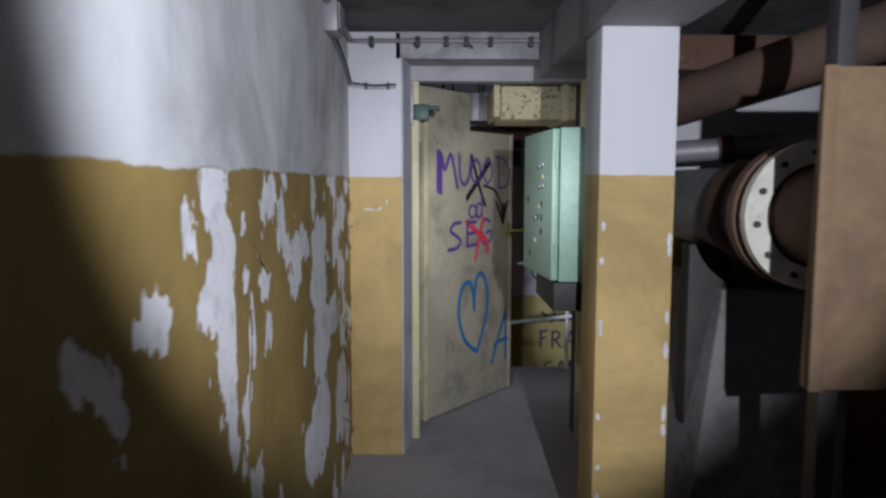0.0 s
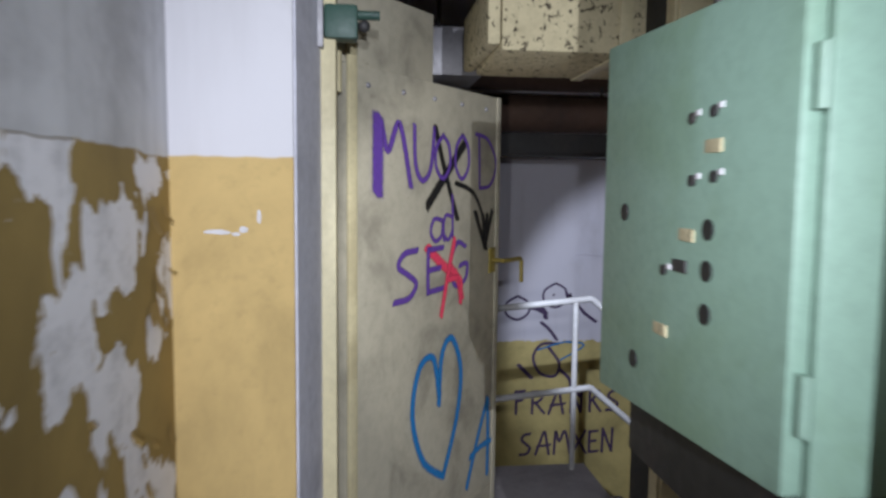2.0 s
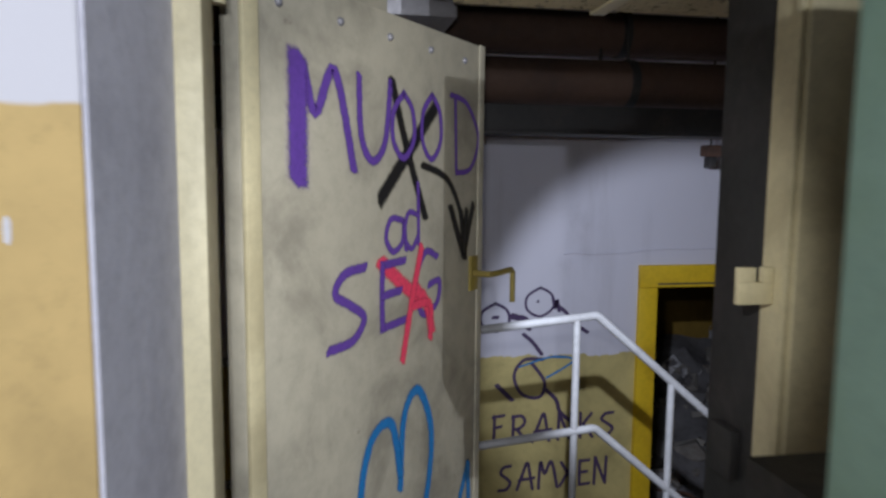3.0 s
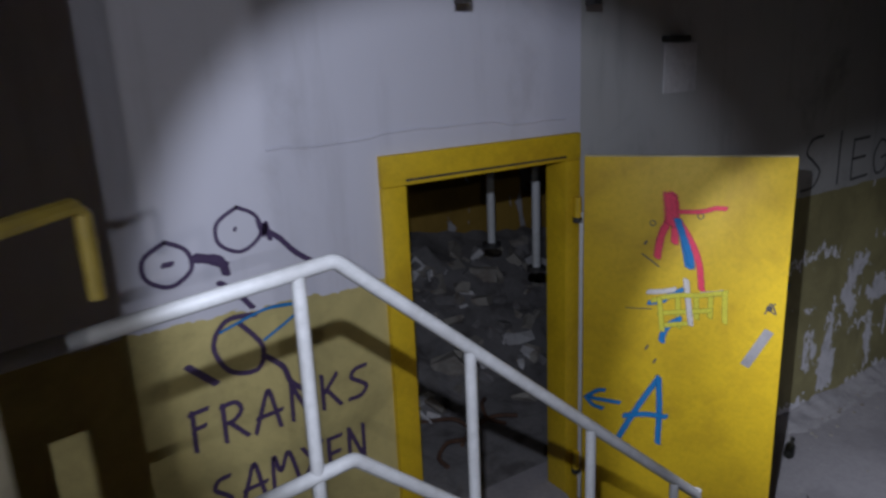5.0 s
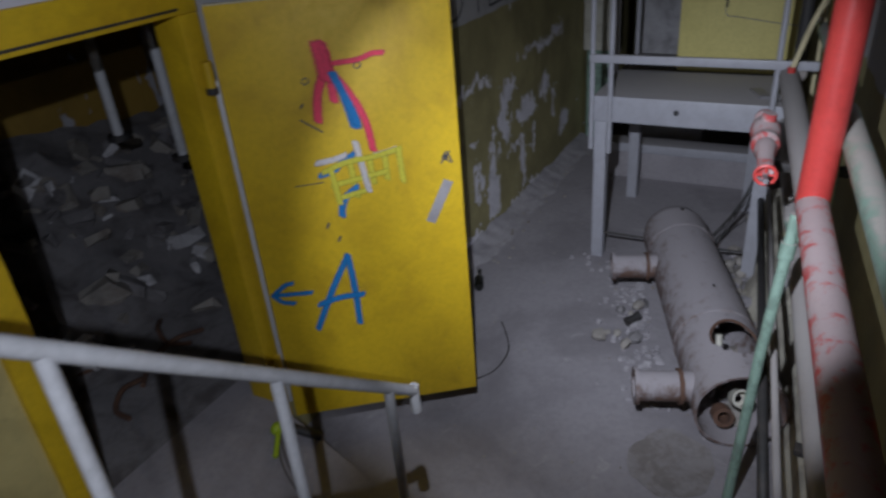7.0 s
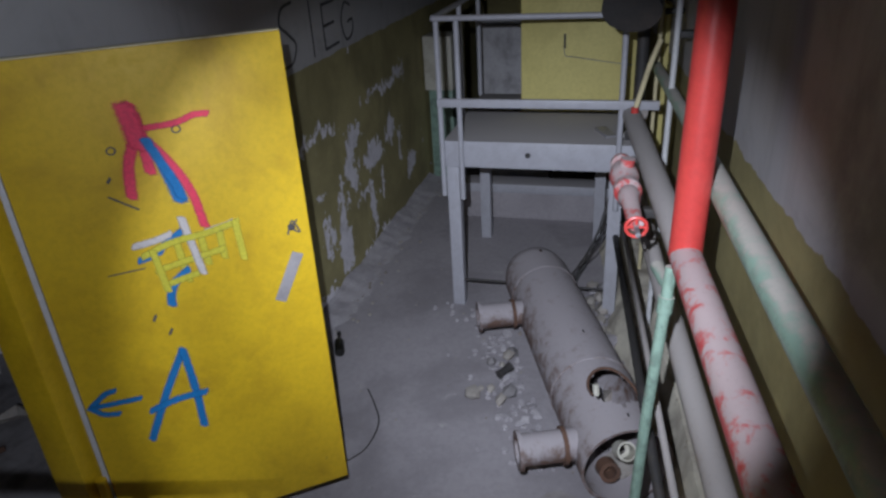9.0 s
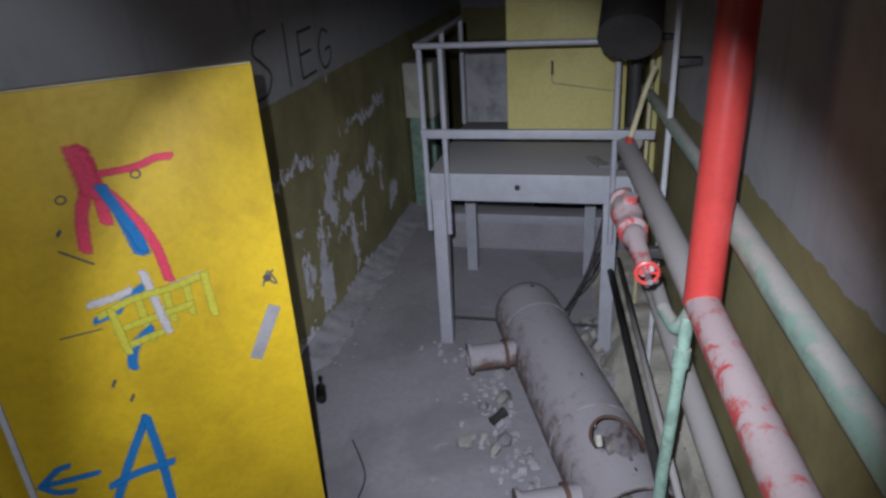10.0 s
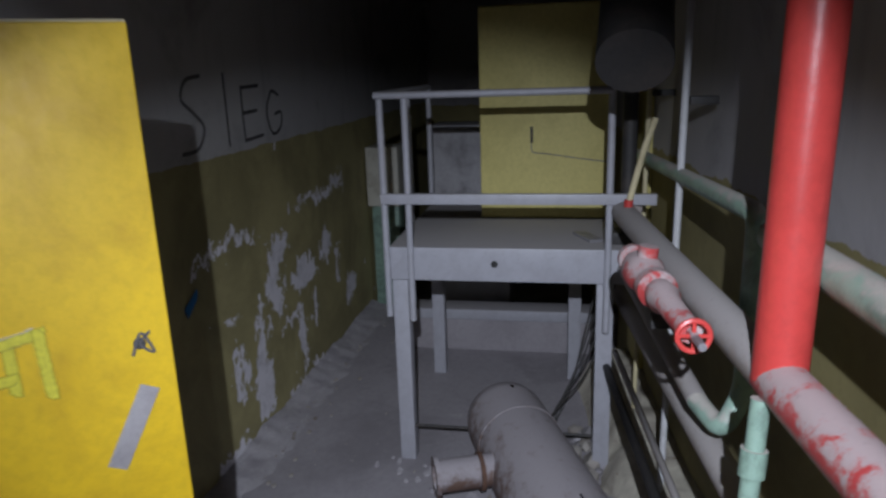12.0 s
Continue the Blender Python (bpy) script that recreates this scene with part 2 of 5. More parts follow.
M_BLACK = worn("plain_black_and_shade", (0.02, 0.02, 0.02), (0.035, 0.03, 0.03), 40, 6, 0.6)
M_RUST = worn("brown_rust", (0.13, 0.068, 0.045), (0.075, 0.045, 0.035), 45, 5, 0.85, third=(0.2, 0.13, 0.09))
M_WOOD = worn("rust_brown_board", (0.19, 0.12, 0.065), (0.12, 0.072, 0.042), 35, 3, 0.8)
M_BROWNPIPE = worn("brown_lagged_pipe", (0.12, 0.07, 0.05), (0.075, 0.048, 0.04), 30, 3, 0.8)
M_STEEL = worn("dull_grey_steel", (0.30, 0.29, 0.31), (0.2, 0.19, 0.2), 45, 4, 0.5, 0.3)
M_FLANGE = worn("white_painted_flange", (0.62, 0.6, 0.52), (0.45, 0.42, 0.35), 45, 6, 0.6)
M_RAIL = worn("white_rail_paint", (0.47, 0.465, 0.475), (0.38, 0.37, 0.375), 50, 8, 0.45, third=(0.25, 0.18, 0.14), spots=(0.70, 0.74), spot_scale=20)
M_YELLOW = worn("bright_yellow_enamel", (0.70, 0.46, 0.015), (0.55, 0.345, 0.012), 40, 3.5, 0.55, third=(0.40, 0.27, 0.03), spots=(0.66, 0.74), spot_scale=7, relief=0.15)
M_LEMON = worn("lemon_yellow_paint", (0.62, 0.54, 0.2), (0.5, 0.43, 0.15), 40, 2.5, 0.6, third=(0.3, 0.24, 0.1), spots=(0.68, 0.75))
M_GREYPAINT = dusty("grey_blue_steel_paint", (0.40, 0.40, 0.44), (0.36, 0.34, 0.35), (0.5, 0.95), 0.5, second=(0.36, 0.355, 0.39), patchy=0.8)
M_DECK = dusty("dusty_deck_plate", (0.3, 0.28, 0.29), (0.34, 0.32, 0.32), (0.0, 0.5), 0.8)
M_TANK = dusty("dusty_rusty_tank", (0.13, 0.075, 0.055), (0.34, 0.31, 0.325), (-0.5, 0.8), 0.75, second=(0.085, 0.05, 0.045), patchy=4.0)
M_REDDUST = dusty("red_pipe_under_dust", (0.46, 0.06, 0.06), (0.42, 0.33, 0.33), (-0.25, 0.75), 0.5, second=(0.42, 0.05, 0.045), patchy=6.5)
M_RED = worn("red_pipe_enamel", (0.56, 0.058, 0.052), (0.44, 0.045, 0.04), 40, 5, 0.35, third=(0.5, 0.25, 0.2), spots=(0.68, 0.76))
M_GREYPIPE = dusty("dusty_grey_pipe", (0.30, 0.26, 0.24), (0.36, 0.33, 0.32), (-0.3, 0.5), 0.7)
M_MINT = dusty("mint_green_pipe_paint", (0.26, 0.38, 0.31), (0.44, 0.41, 0.37), (0.3, 1.0), 0.5)
M_DARK = worn("dark_iron", (0.035, 0.033, 0.033), (0.06, 0.05, 0.045), 45, 5, 0.6)
M_RUBBLE = worn("grey_plaster_rubble", (0.25, 0.235, 0.24), (0.13, 0.115, 0.115), 30, 5, 0.95)
M_STAIN = worn("damp_dark_stain", (0.23, 0.205, 0.195), (0.31, 0.285, 0.285), 35, 9, 0.7, cut=(0.4, 0.6))
M_BRICK = worn("broken_pale_masonry", (0.36, 0.33, 0.30), (0.2, 0.16, 0.14), 30, 6, 0.95)
M_WHITE = worn("white_plastic_pipe", (0.6, 0.6, 0.62), (0.5, 0.5, 0.5), 40, 6, 0.4)
M_TAPE = worn("grey_tape", (0.33, 0.31, 0.32), (0.26, 0.24, 0.25), 60, 12, 0.6)
M_PLASTER_AND_GLINT = worn("bare_white_plaster_and_glint", (0.66, 0.64, 0.66), (0.55, 0.53, 0.55), 50, 9, 0.9)
M_FLAKE = worn("ochre_paint_flake", (0.33, 0.22, 0.075), (0.24, 0.155, 0.05), 40, 8, 0.7)
M_GLASS_DK = worn("dark_bottle_glass", (0.012, 0.012, 0.01), (0.02, 0.02, 0.015), 30, 5, 0.15)
M_LIME = worn("lime_green_plastic", (0.45, 0.6, 0.03), (0.35, 0.5, 0.02), 30, 6, 0.5)
P_PURPLE, P_BLACK, P_BLUE, P_RED, P_INK, P_WHITE, P_LIME = (spray("purple_spray", (0.14, 0.06, 0.36)), spray("black_spray", (0.012, 0.011, 0.012)), spray("blue_spray", (0.01, 0.20, 0.52)),
                                                    spray("red_spray", (0.92, 0.065, 0.14)), spray("dark_ink", (0.07, 0.04, 0.11), 0.2), spray("white_spray", (0.68, 0.64, 0.64)), spray("lime_spray", (0.68, 0.62, 0.06)))
M_LEDGE = worn("broken_cream_masonry", (0.56, 0.52, 0.43), (0.36, 0.32, 0.27), 30, 5, 0.95, third=(0.25, 0.17, 0.13), spots=(0.6, 0.68), spot_scale=11, relief=0.7)
M_DUST = worn("fallen_plaster_dust", (0.41, 0.385, 0.405), (0.28, 0.26, 0.28), 45, 7, 0.95, third=(0.50, 0.475, 0.485), spots=(0.58, 0.66), spot_scale=24, relief=0.6)
P_INKGREY = spray("grey_ink", (0.10, 0.095, 0.10), 0.3)


# ---- shape helpers ----
def part(name, bm, material, parent=None, label=""):
    me = bpy.data.meshes.new(name)
    bm.normal_update()
    for f in bm.faces:
        f.smooth = True
    for e in bm.edges:
        e.smooth = not (len(e.link_faces) == 2 and e.calc_face_angle(0.0) > 0.6)
    bm.to_mesh(me)
    bm.free()
    me.materials.append(material)
    ob = new(name, me)
    ob.parent = parent
    return tagged(ob, label)


def thing(name, label, category, at=(0, 0, 0), group="", kind=""):
    ob = new(name)
    ob.empty_display_size = 0.05
    ob.location = at
    HOME[ob.name] = Vector(at)
    return tagged(ob, label, category, group, kind)


HOME = {}


def under(root, name, bm, material, label=""):
    """A part of a thing, its mesh given in world places."""
    bmesh.ops.translate(bm, verts=bm.verts, vec=-HOME[root.name])
    return part(name, bm, material, root, label)


def structure(name, bm, material, label, category):
    return tagged(part(name, bm, material), label, category, kind="structure")


def box(bm, x0, x1, y0, y1, z0, z1, bevel=0.0):
    r = bmesh.ops.create_cube(bm, size=1)
    vs = r["verts"]
    bmesh.ops.scale(bm, verts=vs, vec=(x1 - x0, y1 - y0, z1 - z0))
    bmesh.ops.translate(bm, verts=vs, vec=((x0 + x1) / 2, (y0 + y1) / 2, (z0 + z1) / 2))
    if bevel:
        es = list({e for v in vs for e in v.link_edges})
        bmesh.ops.bevel(bm, geom=es, offset=bevel, segments=2, affect="EDGES", profile=0.6)
    return bm


def nb():
    return bmesh.new()


def rod(bm, a, b, r, seg=16, r2=None, cap=True):
    a, b = Vector(a), Vector(b)
    m = Matrix.Translation((a + b) / 2) @ (b - a).to_track_quat("Z", "Y").to_matrix().to_4x4()
    bmesh.ops.create_cone(bm, cap_ends=cap, segments=seg, radius1=r, radius2=r if r2 is None else r2, depth=(b - a).length, matrix=m)
    return bm


def ball(bm, c, r, squash=(1, 1, 1)):
    bmesh.ops.create_uvsphere(bm, u_segments=14, v_segments=8, radius=r, matrix=Matrix.Translation(c) @ Matrix.Diagonal((*squash, 1)))
    return bm


def smooth_line(pts, n=6):
    p = [Vector(q) for q in pts]
    if len(p) < 3:
        return p
    out = []
    for i in range(len(p) - 1):
        a, b, c, d = p[max(i - 1, 0)], p[i], p[i + 1], p[min(i + 2, len(p) - 1)]
        for k in range(n):
            t = k / n
            out.append(0.5 * ((2 * b) + (c - a) * t + (2 * a - 5 * b + 4 * c - d) * t * t + (3 * b - a - 3 * c + d) * t ** 3))
    return out + [p[-1]]


def tube(bm, pts, r, seg=12):
    """A tube swept along places, with closed ends."""
    p = [Vector(q) for q in pts]
    rings, ref = [], None
    for i, q in enumerate(p):
        d = (p[min(i + 1, len(p) - 1)] - p[max(i - 1, 0)]).normalized()
        ref = ref or (Vector((0, 0, 1)) if abs(d.z) < 0.9 else Vector((1, 0, 0)))
        s = d.cross(ref).normalized()
        ref = s.cross(d).normalized()
        rings.append([bm.verts.new(q + r * (math.cos(2 * math.pi * k / seg) * s + math.sin(2 * math.pi * k / seg) * ref)) for k in range(seg)])
    for a, b in zip(rings, rings[1:]):
        for k in range(seg):
            f = bm.faces.new((a[k], a[(k + 1) % seg], b[(k + 1) % seg], b[k]))
            f.smooth = True
    bm.faces.new(rings[0])
    bm.faces.new(rings[-1][::-1])
    bmesh.ops.recalc_face_normals(bm, faces=bm.faces)
    return bm


def shaded(ob):
    for f in ob.data.polygons:
        f.use_smooth = len(f.vertices) == 4
    return ob


def bent(pts, r, n=5):
    """The line of a pipe with rounded elbows of radius r."""
    p = [Vector(q) for q in pts]
    out = [p[0]]
    for a, b, c in zip(p, p[1:], p[2:]):
        u, v = (a - b).normalized(), (c - b).normalized()
        s, e = b + u * r, b + v * r
        for k in range(n + 1):
            t = k / n
            out.append((1 - t) ** 2 * s + 2 * t * (1 - t) * b + t * t * e)
    return out + [p[-1]]


# ---- writing ----
GLYPH = {
    "M": [[(0, 0), (0.08, 1), (0.3, 0.55), (0.62, 1), (0.95, 0)]],
    "U": [[(0, 1), (0.05, 0.3), (0.35, 0), (0.7, 0.25), (0.85, 1)]],
    "O": [[(0.5, 1), (0.1, 0.7), (0.1, 0.25), (0.5, 0), (0.9, 0.3), (0.85, 0.75), (0.5, 1)]],
    "D": [[(0.15, 0.95), (0.2, 0.05)], [(0, 0.98), (0.55, 0.9), (0.95, 0.5), (0.7, 0.1), (0.2, 0.03)]],
    "S": [[(0.85, 0.95), (0.35, 0.9), (0.15, 0.68), (0.5, 0.5), (0.82, 0.3), (0.55, 0.05), (0, 0.02)]],
    "E": [[(0.9, 1), (0.15, 0.98)], [(0.12, 1), (0.1, 0.5), (0.12, 0.02)], [(0.12, 0.52), (0.75, 0.54)], [(0.12, 0.02), (0.95, 0.05)]],
    "G": [[(0.85, 0.9), (0.4, 1), (0.05, 0.55), (0.3, 0.05), (0.85, 0.15), (0.95, 0.5), (0.55, 0.48)]],
    "A": [[(0, 0), (0.28, 0.55), (0.55, 1), (0.72, 0.5), (0.85, 0)], [(0.1, 0.36), (0.95, 0.42)]],
    "A slanted": [[(0, 0), (0.42, 0.55), (0.82, 1)], [(0.82, 1), (0.86, 0.5), (0.85, 0)], [(0.12, 0.36), (0.55, 0.42), (1.0, 0.42)]],
    "F": [[(0.15, 1), (0.1, 0)], [(0, 0.95), (0.9, 1)], [(0.1, 0.55), (0.7, 0.6)]],
    "R": [[(0.1, 0), (0.12, 1)], [(0.05, 0.95), (0.6, 0.98), (0.8, 0.75), (0.5, 0.52), (0.12, 0.48)], [(0.3, 0.5), (0.95, 0)]],
    "N": [[(0.05, 0), (0.1, 1)], [(0.1, 1), (0.85, 0.02)], [(0.85, 0.02), (0.9, 1)]],
    "K": [[(0.1, 1), (0.1, 0)], [(0.85, 0.95), (0.15, 0.45)], [(0.3, 0.55), (0.95, 0)]],
    "X": [[(0.05, 0.95), (0.95, 0)], [(0.9, 1), (0, 0.05)]],
    "I": [[(0.5, 1), (0.5, 0)]],
    "d": [[(0.85, 1), (0.9, 0.05)], [(0.88, 0.5), (0.3, 0.55), (0.1, 0.2), (0.5, 0), (0.88, 0.2)]],
    "o": [[(0.5, 0.7), (0.12, 0.5), (0.15, 0.12), (0.5, 0), (0.88, 0.25), (0.8, 0.6), (0.5, 0.7)]],
    "a": [[(0.8, 0.65), (0.3, 0.7), (0.1, 0.3), (0.4, 0), (0.8, 0.2), (0.85, 0.65), (0.95, 0)]],
    "heart": [[(0.5, 0.55), (0.55, 0.9), (0.75, 1), (0.95, 0.75), (0.88, 0.4), (0.6, 0)], [(0.5, 0.62), (0.38, 0.9), (0.12, 0.86), (0, 0.55), (0.2, 0.2), (0.6, 0)]],
}
LIFT = [0.0]


def stroke(bm, uvl, o, u, v, n, pts, w, curved=True):
    """One flat ribbon of paint with round ends on the plane o, u, v."""
    LIFT[0] = (LIFT[0] + 0.0002) % 0.003
    line = smooth_line([(a, b, 0) for a, b in pts], 7) if curved and len(pts) > 2 else [Vector((a, b, 0)) for a, b in pts]
    d0, d1 = (line[0] - line[1]).normalized(), (line[-1] - line[-2]).normalized()
    line = [line[0] + d0 * w * 0.4] + line + [line[-1] + d1 * w * 0.4]
    at = lambda q: o + u * q.x + v * q.y + n * (0.003 + LIFT[0])
    rows = []
    for i, q in enumerate(line):
        d = (line[min(i + 1, len(line) - 1)] - line[max(i - 1, 0)]).normalized()
        s = Vector((-d.y, d.x, 0)) * w / 2
        rows.append((at(q - s), at(q), at(q + s), 1.0 if i in (0, len(line) - 1) else 0.0))
    for a, b in zip(rows, rows[1:]):
        for i, j in ((0, 1), (1, 2)):
            vs = [bm.verts.new(p) for p in (a[i], a[j], b[j], b[i])]
            f = bm.faces.new(vs)
            e = [1.0 if i == 0 else 0.0, 0.0 if i == 0 else 1.0]
            for loop, val in zip(f.loops, (max(e[0], a[3]), max(e[1], a[3]), max(e[1], b[3]), max(e[0], b[3]))):
                loop[uvl].uv = (0, val)


def writing(name, root, o, u, v, n, marks, material, label):
    """marks: (strokes, left, bottom, width, height, line width) on the plane."""
    bm = nb()
    uvl = bm.loops.layers.uv.new("UVMap")
    for strokes, left, low, wide, high, w in marks:
        for pts in strokes:
            stroke(bm, uvl, Vector(o), Vector(u), Vector(v), Vector(n), [(left + a * wide, low + b * high) for a, b in pts], w)
    return under(root, name, bm, material, label) if root.name in HOME else part(name, bm, material, root, label)


FLOOR = -1.39     # the lower floor; the corridor's floor is 0
UP = Vector((0, 0, 1))

# ---- the setting ----
structure("floor_corridor", box(nb(), -0.6, 3.5, -2.0, 4.25, -0.2, 0), M_CONC, "bare dusty grey concrete corridor floor", "floor")
structure("floor_landing", box(nb(), -0.6, 1.25, 4.25, 5.63, -0.2, 0), M_CONC, "bare concrete landing at the head of the stairs", "floor")
structure("floor_hall", box(nb(), -0.6, 11, 4.0, 9.8, FLOOR - 0.2, FLOOR), M_CONC, "dusty grey concrete floor of the lower hall", "floor")
structure("wall_west", box(nb(), -0.65, -0.29, -2.0, 3.89, 0, 2.18), M_WALL_L, "corridor wall with peeling ochre paint below stained white", "wall")
structure("wall_south", box(nb(), -0.65, 3.5, -2.2, -2.0, 0, 2.18), M_WALL_L, "plain wall that closes the corridor", "wall")
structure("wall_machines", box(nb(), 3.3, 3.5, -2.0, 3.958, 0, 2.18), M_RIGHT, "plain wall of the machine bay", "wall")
structure("ceiling_corridor", box(nb(), -0.65, 3.5, -2.2, 4.25, 2.18, 2.35), M_CEIL, "sooty plaster corridor ceiling", "ceiling")
structure("pillar_door", box(nb(), -0.65, -0.024, 3.89, 4.25, 0, 2.18, 0.006), M_PILLAR, "white and cream wall pier beside the doorway", "wall")
structure("wall_door", box(nb(), 1.0, 3.5, 3.96, 4.0, 0, 2.6), M_PILLAR, "cream painted wall beside the doorway", "wall")
structure("lintel", box(nb(), -0.05, 1.0, 3.89, 4.25, 2.05, 2.6), M_BEAM, "grey plastered lintel over the doorway", "wall")
structure("pillar_corridor", box(nb(), 0.695, 0.955, 2.70, 2.93, 0, 1.95, 0.008), M_PILLAR, "square pillar painted white over cream", "pillar")
structure("beam", box(nb(), 0.665, 0.98, -2.0, 3.88, 1.95, 2.18, 0.01), M_BEAM, "grey plastered concrete beam along the corridor", "beam")
bm = nb()
box(bm, 1.022, 11, -0.08, 0, FLOOR, 2.6)
for v in bm.verts:
    v.co.y += 4.21 + 0.104 * (v.co.x - 2.2)
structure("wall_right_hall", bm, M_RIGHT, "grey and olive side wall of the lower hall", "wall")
structure("wall_landing", box(nb(), -0.65, -0.45, 4.25, 7.1, FLOOR, 2.6), M_HALL, "plain wall that closes the landing", "wall")
bm = nb()
box(bm, -0.65, 2.09, 6.795, 6.9, FLOOR, 2.6)
box(bm, 2.09, 3.02, 6.795, 6.9, 0.765, 2.6)
box(bm, 3.02, 3.12, 6.795, 6.9, FLOOR, 2.6)
structure("wall_north", bm, M_HALL, "white over cream hall wall with marker drawings", "wall")
structure("wall_olive", box(nb(), 3.12, 11, 6.795, 6.9, FLOOR, 2.6), M_OLIVE, "olive basement wall with peeled white patches", "wall")
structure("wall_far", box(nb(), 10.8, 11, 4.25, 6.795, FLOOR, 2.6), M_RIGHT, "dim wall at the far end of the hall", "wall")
structure("ceiling_hall", box(nb(), -0.65, 11, 3.9, 7.1, 2.6, 2.8), M_CEIL, "hall ceiling with its shade put into the colour", "ceiling")
# the store behind the yellow doorway
for label, x0, x1, y0 in (("wall_store_west", 1.0, 1.2, 6.9), ("wall_store_east", 5.4, 5.6, 6.9), ("wall_store_north", 1.2, 5.4, 9.6)):
    structure(label, box(nb(), x0, x1, y0, 9.8, FLOOR, 1.6), M_OCHRE, "ochre painted wall of the rubble store", "wall")
structure("ceiling_store", box(nb(), 1.0, 5.6, 6.9, 9.8, 1.6, 1.75), M_CEIL, "dark ceiling of the rubble store", "ceiling")

SILL = -1.06      # the store's floor, reached by a short ramp
structure("floor_store", box(nb(), 1.2, 5.4, 6.9, 9.6, FLOOR, SILL), M_CONC, "dusty raised concrete floor of the store", "floor")
bm = nb()
ends = [[bm.verts.new(p) for p in ((x, 6.22, FLOOR), (x, 6.22, FLOOR + 0.004), (x, 6.76, SILL), (x, 6.899, SILL), (x, 6.899, FLOOR))] for x in (2.112, 2.999)]
for k in range(5):
    bm.faces.new((ends[0][k], ends[0][(k + 1) % 5], ends[1][(k + 1) % 5], ends[1][k]))
bm.faces.new(ends[0])
bm.faces.new(ends[1][::-1])
bmesh.ops.recalc_face_normals(bm, faces=bm.faces)
structure("door_ramp", bm, M_CONC, "short dusty concrete ramp up into the store", "ramp")

# stairs: eight risers down to the hall floor
stairs = thing("stairs", "bare grey concrete stairs down beside the railing", "stairs", (1.25, 4.9, 0), kind="structure")
for i in range(1, 8):
    under(stairs, "step", box(nb(), 1.25 + 0.2 * (i - 1), 1.25 + 0.2 * i, 4.26, 5.62, FLOOR, -0.174 * i, 0.006), M_CONC)

# ---- corridor: the doorway ----
frame_ob = thing("door_frame", "cream steel door frame in a bluish plastered doorway", "door frame", (0.0, 4.1, 0), kind="structure")
bm = box(nb(), -0.0235, -0.018, 3.892, 4.12, 0, 2.05)
for v in bm.verts:
    if v.co.x > -0.02 and v.co.y > 4.0:
        v.co.x = 0.022
under(frame_ob, "reveal", bm, M_REVEAL, "bluish grey plaster reveal")
under(frame_ob, "jamb", box(nb(), -0.0235, 0.06, 4.121, 4.22, 0, 1.99, 0.006), M_CREAM)
# black here paints in the shade that lies on the return
under(frame_ob, "return", box(nb(), 0.935, 1.02, 4.136, 4.28, 0, 1.97, 0.004), M_BLACK, "doorway return with its shade painted black")
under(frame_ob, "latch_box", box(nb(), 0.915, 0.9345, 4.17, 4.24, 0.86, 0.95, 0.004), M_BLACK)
under(frame_ob, "jamb", box(nb(), 0.93, 1.02, 4.05, 4.135, 0, 2.05, 0.005), M_CREAM)
under(frame_ob, "stop", box(nb(), 0.92, 0.9295, 4.06, 4.075, 0, 1.97, 0.002), M_CREAM)
under(frame_ob, "head", box(nb(), -0.05, 0.928, 4.10, 4.22, 1.97, 2.05, 0.006), M_BEAM, "grey steel frame head")
bm = nb()
box(bm, 0.868, 0.929, 4.10, 4.112, 1.188, 1.224, 0.002)
box(bm, 0.868, 0.898, 4.10, 4.112, 1.224, 1.248, 0.001)
box(bm, 0.910, 0.929, 4.10, 4.112, 1.224, 1.248, 0.001)
under(frame_ob, "striker", bm, M_CREAM, "cream steel latch striker plate")

LU, LN = Vector((0.636, 0.771, 0)), Vector((0.771, -0.636, 0))
LO = Vector((0.065, 4.345, 0))


def on_leaf(a, b, depth=0.0, o=LO, u=LU, n=LN):
    return o + u * a + UP * b + n * depth


def slab(bm, o, u, n, a0, a1, b0, b1, d0, d1, bevel=0.004):
    own = bmesh.new()
    box(own, a0, a1, d0, d1, b0, b1, bevel)
    m = Matrix(((u.x, n.x, 0, o.x), (u.y, n.y, 0, o.y), (0, 0, 1, o.z), (0, 0, 0, 1)))
    twin = {v: bm.verts.new(m @ v.co) for v in own.verts}
    for f in own.faces:
        bm.faces.new([twin[v] for v in f.verts])
    own.free()
    bmesh.ops.recalc_face_normals(bm, faces=bm.faces)
    return bm


door = thing("steel_door", "open grimy cream sheet-steel door with spray-painted letters", "door", tuple(LO))
under(door, "leaf", slab(nb(), LO, LU, LN, 0.022, 0.955, 0.012, 1.755, -0.045, 0, 0.006), M_LEAF)
under(door, "upper_panel", slab(nb(), LO, LU, LN, 0.0, 0.49, 1.755, 1.985, -0.045, -0.012, 0.004), M_LEAF, "bare upper sheet over the door leaf")
under(door, "edge_strip", slab(nb(), LO, LU, LN, 0.022, 0.06, 0.012, 1.90, 0.0, 0.012, 0.004), M_CREAM, "cream hinge-side edge strip")
under(door, "edge_strip", slab(nb(), LO, LU, LN, 0.925, 0.955, 0.012, 1.755, 0.0005, 0.006, 0.002), M_LEAF)
under(door, "fold", slab(nb(), LO, LU, LN, 0.061, 0.925, 0.16, 0.175, 0.0, 0.004, 0.0018), M_LEAF)
for a in (0.12, 0.3, 0.48, 0.66, 0.84):
    under(door, "rivet", ball(nb(), on_leaf(a, 1.70, 0.001), 0.009, (1, 1, 1)), M_STEEL)
bm = nb()
